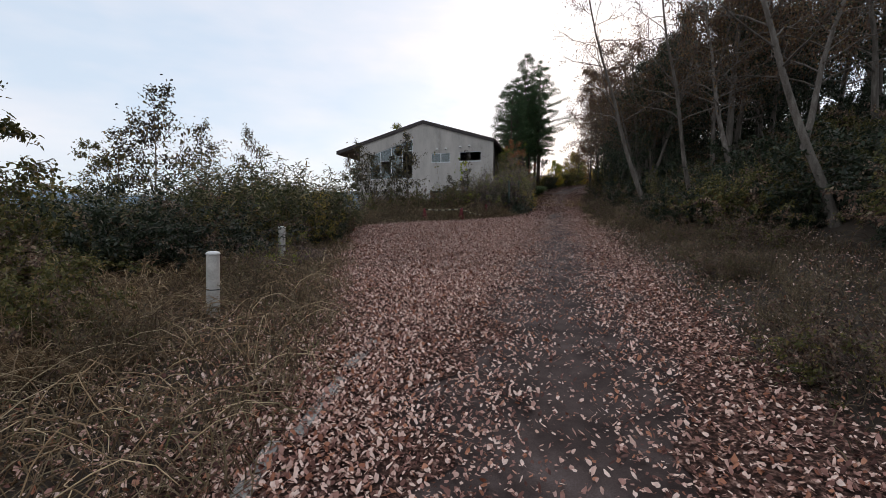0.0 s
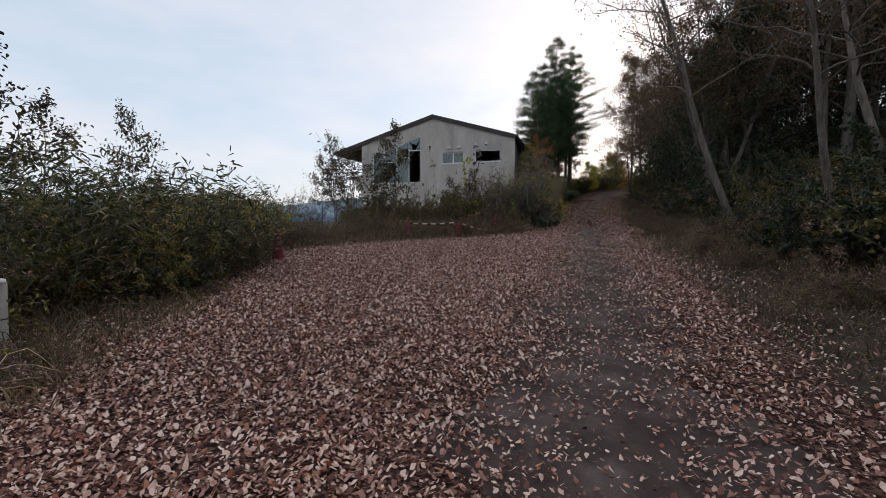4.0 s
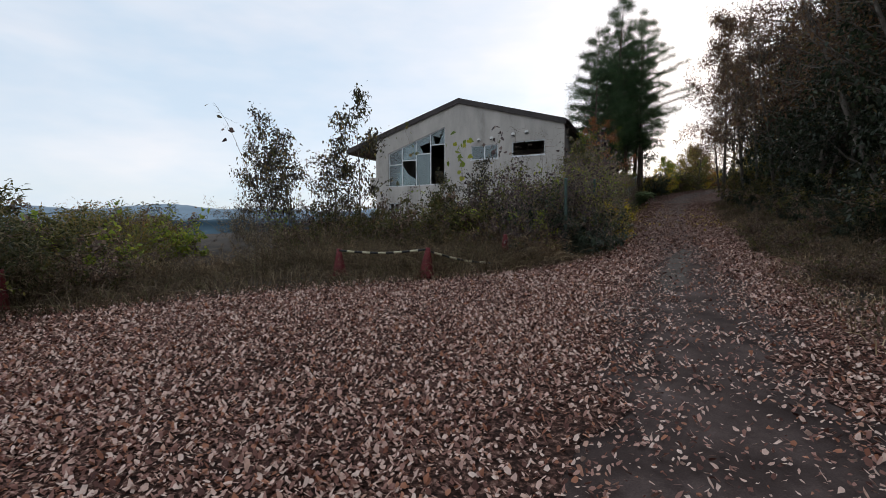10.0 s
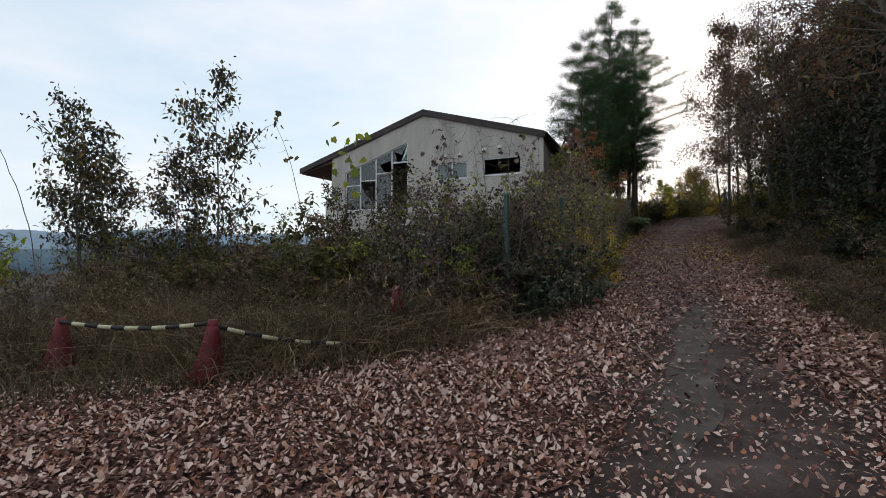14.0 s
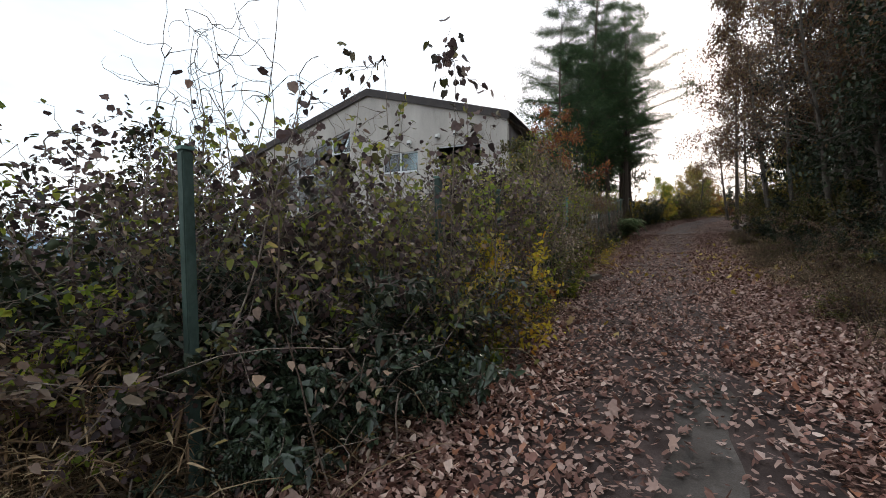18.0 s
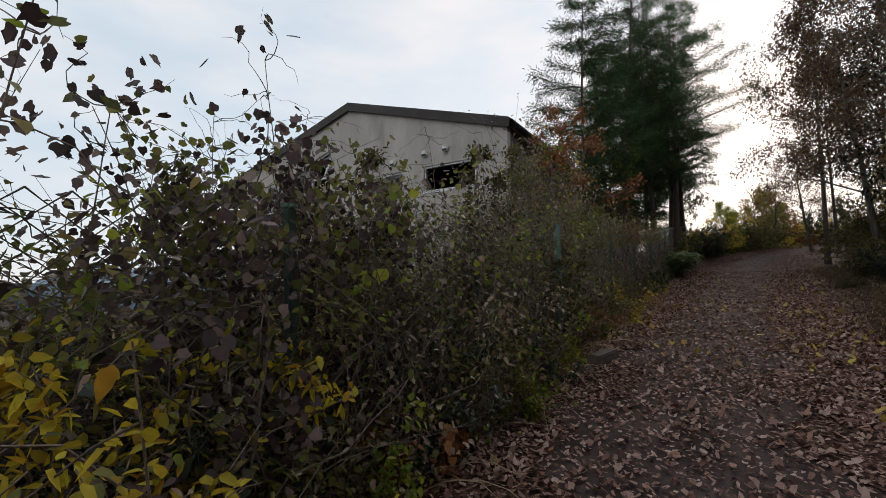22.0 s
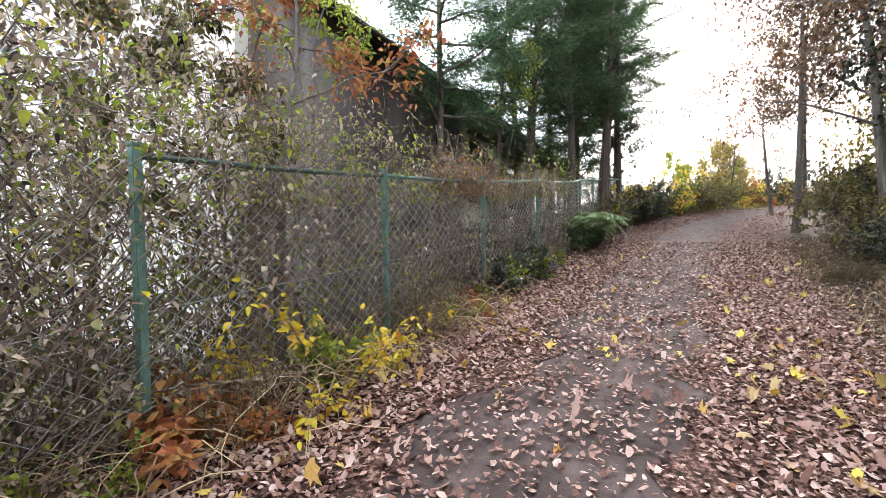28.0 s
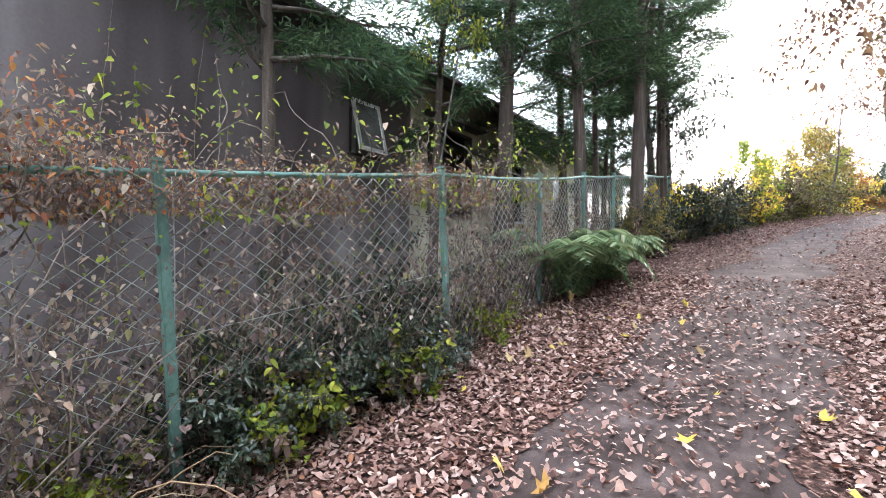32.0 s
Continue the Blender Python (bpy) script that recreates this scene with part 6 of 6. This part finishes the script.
# ---- single long stems that stand out against the sky and the gable ----
def long_stem(label, root, top, mat, n, size, sag=0.25, loose=0.09):
    """A thin stem bowing from its root to a leafy end."""
    t = thing("climbing_vine", label, "climbing plant", "tall vines above the hedge", m=g_at(*root))
    reach = np.array([top[0] - root[0], top[1] - root[1], top[2] - float(height(*root))])
    q = np.linspace(0, 1, 18)
    pts = reach * np.column_stack([q ** 1.6, q ** 1.6, q ** (1 - sag)]) + np.cumsum(rng.normal(0, 0.008, (18, 3)), 0)
    sb, lb = Buf(), Buf()
    tube(sb, pts, np.linspace(0.008, 0.0025, 18), 5)
    for k in range(5):
        tw = curve(pts[rng.integers(11, 18)], rng.normal(size=3), rng.uniform(0.15, 0.35), 7, 0.35)
        tube(sb, tw, np.linspace(0.003, 0.001, 7), 3)
    tagged(part("branchwork", sb, M_stem, t), kind="stuff")
    i = rng.integers(13, 18, n)
    lobed(lb, pts[i] + rng.normal(0, loose, (n, 3)), rng.normal(size=(n, 3)) * 0.6 + [0, 0, -0.8], size)
    part("foliage", lb, mat, t)
    return t


long_stem("long stem with a hanging cluster of dark withered leaves", (1.5, 26.3), (1.64, 26.77, 5.3), M_plum, 26, (0.08, 0.15), loose=0.17)
long_stem("tall lone stem with a few dark leaves at its tip", (-3.0, 21.6), (-3.41, 20.81, 5.0), M_plum, 6, (0.07, 0.12))
long_stem("stem topped by a bright yellow-green clump of leaves", (1.4, 23.2), (1.31, 22.74, 4.1), M_lime, 22, (0.08, 0.14), loose=0.16)
long_stem("stem with two large yellow-green leaves by the road", (4.7, 26.7), (4.85, 26.75, 3.42), M_lime, 3, (0.07, 0.1), loose=0.04)
long_stem("arching sprig with olive leaves above the brambles", (0.3, 23.4), (0.0, 22.9, 4.6), M_scrub, 9, (0.06, 0.11), loose=0.12)

# ---- glossy evergreens at the fence post, seedlings in front ----
ga = shrub("glossy_evergreen", "glossy dark green evergreen bush at the fence post", M_gloss, 1.15, 0.75, 34, (0.05, 0.1), 62, 0.42, group="evergreen shrubs", bare=0.05, arch=0.1)
scatter(ga, many([(3.88, 23.55, 1.15), (4.05, 24.25, 1.05), (4.2, 24.9, 0.9), (4.4, 25.9, 0.62), (4.75, 27.6, 0.6), (4.3, 23.9, 0.6), (3.78, 22.9, 0.55), (6.25, 37.7, 0.62), (6.5, 38.5, 0.66), (6.72, 39.3, 0.55), (5.15, 29.4, 0.5)], (0.95, 1.05)))
for x, y, k in ((4.5, 25.4, 1.0), (4.6, 25.85, 0.9), (4.45, 25.0, 0.8)):
    copy_thing_at(yellow_a, g_at(x, y, x * 900, k))
for x, y, k in ((5.12, 29.5, 0.85), (5.0, 28.9, 0.7), (4.6, 26.6, 0.8), (6.4, 37.9, 0.75), (6.75, 39.0, 0.6)):
    copy_thing_at(lime_a, g_at(x, y, x * 700, k))
copy_thing_at(red_a, g_at(4.68, 27.25, 30, 1.0))
# darker wood on the bank beside the upper road
for m in many([(12.3, 32.4, 0.85), (12.0, 30.0, 0.85), (11.4, 27.6, 0.85), (10.8, 25.4, 0.8), (13.2, 35.0, 0.8), (13.0, 28.8, 0.95)]):
    copy_thing_at(oak_b, m)

ya = shrub("yellow_maple_seedling", "maple seedling with bright yellow leaves in front of the fence", M_yellow, 1.15, 1.0, 10, (0.045, 0.08), 22, 0.55, group="yellow shrubs", bare=0.35, arch=0.2)
scatter(ya, [g_at(5.72, 34.0, 40, 1.0), g_at(8.9, 51.5, 70, 1.2)])
# tall tangle of creepers between the fence and the gable wall
curtain = vine_mat("creeper_tangle", "tall tangle of dark brown and olive creeper leaves on bare stems", [(M_plum, 0.22, 0.0), (M_brown, 0.42, 0.0), (M_olive, 0.2, 0.2), (M_pale, 0.22, 0.1), (M_yellow, 0.06, 0.5)], 3.3, 1.7, 2600, (0.024, 0.062), 34, 0.4)
scatter(curtain, [g_at(x, y, r, 1.0, k) for x, y, r, k in ((4.75, 32.2, -14, 1.0), (4.45, 33.5, 170, 1.05), (4.3, 31.0, -20, 0.7), (3.6, 33.6, 200, 0.95), (4.2, 34.4, -10, 0.95))])
# tangle behind the first post
copy_thing_at(vd, g_at(2.75, 23.4, 20, 0.9))
for m in many([(1.9, 23.2, 0.85)]):
    copy_thing_at(brown_a, m)
# brambles round the marker posts
for i, m in enumerate(many([(-2.0, 7.9, 0.5), (-1.5, 8.8, 0.5), (-3.3, 6.4, 0.6), (-4.6, 4.6, 0.7)])):
    copy_thing_at((brown_a, brown_b, olive_a)[i % 3], m)
# weeds on the verge under the wood
for i in range(44):
    y = 3 + i * 0.95 + prand.uniform(-0.4, 0.4)
    copy_thing_at((weed_a, weed_a, brown_a, weed_a)[i % 4], g_at(float(right_edge(y)) + prand.uniform(0.2, 1.7), y, prand.uniform(0, 360), prand.uniform(0.28, 0.5)))
bare_t = tree("leafless_tree", "pale leafless tree beyond the yellow bushes", M_autumn, 6.5, 0.07, 1.8, 0.3, 20, (0.05, 0.08), 8, bark=M_bark, lean=0.03, spread=1.3)
bare_t.matrix_basis = g_at(16.2, 65.5, 0, 1.25)

# dark leaves over the first bays of the fence
for x, y, r, k in ((3.5, 23.4, 200, 0.85), (3.3, 24.1, 260, 0.85), (2.4, 24.3, 90, 0.95), (1.8, 23.7, 10, 0.85)):
    copy_thing_at(vd, g_at(x, y, r, k))
for x, y, k in ((2.2, 23.7, 0.95), (3.0, 23.3, 0.85)):
    copy_thing_at(brown_b, g_at(x, y, x * 210, k))
for x, y, k in ((-4.3, 18.7, 1.3), (-6.6, 18.4, 1.5), (-6.2, 22.2, 1.4), (-7.6, 22.8, 1.6), (-5.3, 21.4, 1.1)):
    copy_thing_at(lime_a, g_at(x, y, x * 110, k))
for x, y, r, k in ((3.82, 23.75, 30, 0.78), (4.0, 24.5, 150, 0.8)):
    copy_thing_at(vd, g_at(x, y, r, k))
for x, y, k in ((3.95, 23.9, 0.95), (4.1, 24.6, 0.85), (3.85, 23.3, 0.8)):
    copy_thing_at(ga, g_at(x, y, x * 500, k))

# thick growth behind the first bays
for x, y, k in ((3.2, 23.6, 0.8), (2.9, 24.0, 0.9)):
    copy_thing_at(dark_a if k < 0.88 else brown_b, g_at(x, y, x * 300, k))
# bushes that hide the bend of the road
for i in range(22):
    y = 54 + i * 1.3
    copy_thing_at((yellow_a, olive_a, ya, olive_a, red_a)[i % 5], g_at(float(left_edge(y)) - 0.7 - 0.5 * (i % 3), y, 67 * i, (1.9, 1.15, 2.2, 1.3, 2.6)[i % 5]))
for x, y, k in ((19.2, 69.6, 1.7), (20.2, 71.0, 1.8)):
    copy_thing_at(dark_a, g_at(x, y, x * 99, k))

yt = tree("yellow_tree", "small bushy tree with yellow-green autumn leaves at the bend", M_gold, 4.2, 0.05, 1.7, 0.16, 20, (0.08, 0.14), 190, "autumn trees at the bend", lean=0.06, spread=0.9)
scatter(yt, [g_at(14.0, 61.0, 20, 1.05), g_at(15.4, 63.2, 110, 1.15), g_at(17.0, 66.0, 200, 1.1), g_at(12.6, 59.2, 290, 0.85), g_at(14.6, 44.6, 40, 1.0), g_at(13.9, 41.6, 130, 0.9)])
rt = tree("russet_bush_tree", "small bushy tree with orange-red autumn leaves at the bend", M_red, 4.2, 0.05, 1.6, 0.16, 18, (0.08, 0.13), 170, "autumn trees at the bend", lean=0.06, spread=0.9)
scatter(rt, [g_at(17.6, 67.2, 20, 1.05), g_at(16.6, 68.5, 140, 1.2)])
lt = tree("lime_tree", "small bushy tree with fresh yellow-green leaves at the bend", M_lime, 4.0, 0.05, 1.5, 0.15, 18, (0.08, 0.13), 200, "autumn trees at the bend", lean=0.06, spread=0.9)
scatter(lt, [g_at(11.4, 56.0, 60, 0.85), g_at(13.2, 60.4, 170, 1.0), g_at(16.2, 64.2, 300, 0.8)])
iv = tree("ivy_clad_tree", "tree with a dark glossy crown full of small gaps", M_dark, 9.6, 0.12, 1.9, 0.24, 26, (0.09, 0.15), 300, lean=0.02, spread=0.5)
iv.matrix_basis = g_at(8.55, 49.4, 0, 1.0)
for x, y, k in ((9.3, 50.6, 0.95), (8.9, 49.6, 0.7), (9.9, 51.9, 1.0), (10.8, 53.4, 0.9)):
    copy_thing_at(dark_a, g_at(x - 0.5, y, x * 77, k))
for x, y, k in ((9.0, 49.4, 1.2), (9.6, 51.0, 1.3), (10.4, 52.4, 1.2), (11.6, 54.8, 1.5)):
    copy_thing_at(lime_a, g_at(x - 0.3, y, x * 57, k))
# dark undergrowth under the wood beside the upper road
for i in range(24):
    y = 20 + i * 1.15
    copy_thing_at((dark_a, dark_a, olive_a)[i % 3], g_at(float(right_edge(y)) + 2.5 + prand.uniform(0, 1.3), y, 83 * i, prand.uniform(0.75, 1.1)))
for x, y, k in ((14.6, 40.0, 0.8), (10.2, 22.5, 0.8)):
    copy_thing_at(oak_b, g_at(x, y, x * 41, k))

tw = vine_mat("dead_creeper", "bare grey tangle of dead creeper stems on the wire mesh", [(M_plum, 0.75, 0.0), (M_brown, 0.35, 0.0), (M_lime, 0.05, 0.3), (M_pale, 0.15, 0.0)], 1.45, 2.0, 2300, (0.02, 0.05), 75, 0.2)
scatter(tw, [g_at(fence_at(y) - 0.16, y, -13, 1.0, 1.0) for y in (36.3, 38.0, 39.8, 41.6, 43.4)])

for x, y, k in ((14.3, 43.6, 1.1), (15.0, 45.2, 1.2), (13.7, 41.8, 0.95), (15.8, 47.4, 1.2), (13.3, 39.6, 0.9)):
    copy_thing_at(olive_a, g_at(x, y, x * 31, k))


def wall_vine(y0, z1, label, leafy):
    """A thin stem up the stained side wall of the house."""
    t = thing("wall_vine", label, "climbing plant", "vines on the stained wall", m=HOUSE)
    sb, lb = Buf(), Buf()
    z0 = float(height(4.0, 38.0)) - 0.3
    n = 26
    q = np.linspace(0, 1, n)
    for k in range(2):
        pts = np.column_stack([out_of_square(y0) + 0.05 + 0.015 * np.abs(np.sin(q * 9 + k)), y0 + 0.09 * np.sin(q * 7 + k * 2) + 0.12 * k * q + np.cumsum(rng.normal(0, 0.012, n)), z0 + (z1 - z0) * q * (1 - 0.2 * k)])
        tube(sb, pts, np.linspace(0.008, 0.003, n), 5)
        m = leafy
        i = rng.integers(n // 2, n, m)
        L = rng.uniform(0.05, 0.1, m)
        leaves(lb, pts[i] + [0.02, 0, 0] + rng.normal(0, [0.01, 0.06, 0.05], (m, 3)), rng.normal(size=(m, 3)) * [0.4, 1, 1] + [0.5, 0, -0.3], L, L * 0.7)
    tagged(part("branchwork", sb, M_stem, t), kind="stuff")
    part("foliage", lb, M_lime, t)
    return t


wall_vine(2.7, 7.2, "thin vine with a few green leaves climbing the stained wall", 26)
wall_vine(3.7, 7.1, "thin half-bare vine climbing the stained wall", 14)

for ob, x, y, k in ((oak_a, 12.9, 41.2, 0.82), (oak_c, 12.2, 37.5, 0.9), (oak_a, 12.6, 33.8, 0.8)):
    copy_thing_at(ob, g_at(x, y, x * 71, k))

# golden and olive scrub on the slope beside the open ground
gs = shrub("golden_scrub", "low scrub of olive and golden autumn leaves on the slope", M_gold, 1.25, 1.3, 40, (0.03, 0.065), 46, 0.5, group="golden scrub on the slope", second=M_olive, arch=0.1)
scatter(gs, [g_at(x, y, x * 130 + y * 57, k) for x, y, k in ((-4.6, 19.6, 0.9), (-5.6, 20.0, 1.1), (-6.6, 20.9, 1.2), (-7.8, 21.4, 1.3), (-8.9, 22.4, 1.4), (-6.0, 18.6, 0.9), (-7.4, 19.2, 1.1), (-9.0, 19.8, 1.3))])
# growth that closes the view behind the third bay
for ob, x, y, k in ((brown_a, 3.3, 29.2, 0.95), (olive_a, 3.1, 30.2, 0.95), (brown_a, 2.4, 29.8, 1.1), (brown_b, 1.6, 30.8, 1.1)):
    copy_thing_at(ob, g_at(x, y, x * 37 + y * 91, k))
# vines that swallow the third post
for x, y, r, k in ((4.3, 26.25, 70, 0.95), (3.7, 26.6, 190, 1.0), (4.25, 26.75, 310, 0.98)):
    copy_thing_at(vd, g_at(x, y, r, k))
# dead stalks on the slope before the fence and round the barrier
ds = shrub("dry_stalks", "pale dead grass stalks leaning every way", M_straw, 1.0, 0.9, 44, (0.06, 0.18), 12, 0.1, "weeds", "dry weeds", stem_mat=M_straw, r0=0.0045, arch=0.14)
scatter(ds, [g_at(x, y, x * 190 + y * 31, k) for x, y, k in ((3.0, 22.35, 0.75), (2.5, 22.5, 0.9), (3.25, 22.2, 0.6), (2.0, 22.4, 0.9), (1.5, 22.1, 0.8), (2.75, 22.85, 0.9), (1.0, 21.7, 0.7), (-0.6, 20.8, 0.6), (-2.3, 19.6, 0.6), (-3.0, 18.9, 0.6), (-1.6, 5.4, 0.6), (-2.2, 6.2, 0.7), (-1.3, 4.2, 0.6), (-2.7, 4.9, 0.7), (-1.9, 7.4, 0.6))])
# dry creepers and low scrub along the upper bays
vp = vine_mat("creeper", "dry tan and olive creeper spilling over the wire fence", [(M_pale, 0.5, 0.1), (M_brown, 0.3, 0.0), (M_olive, 0.4, 0.0), (M_lime, 0.12, 0.2)], 1.9, 1.9, 2000, (0.02, 0.045), 26, 0.25)
scatter(vp, [g_at(fence_at(y) + dx, y, -11 + 180 * (k % 2), 1.0, sz) for k, (y, dx, sz) in enumerate(((28.6, 0.0, 0.85), (29.9, -0.15, 0.8), (31.3, -0.35, 0.8), (32.2, -0.5, 0.95)))])
for x, y, k in ((-2.5, 13.0, 1.15), (-2.9, 14.2, 1.2), (-2.25, 12.2, 0.85), (-3.6, 15.0, 1.25), (-3.4, 12.1, 1.25), (-4.4, 13.6, 1.35), (-3.0, 10.6, 1.0), (-4.6, 15.9, 1.2)):
    copy_thing_at(gs, g_at(x, y, x * 171 + y * 43, k))
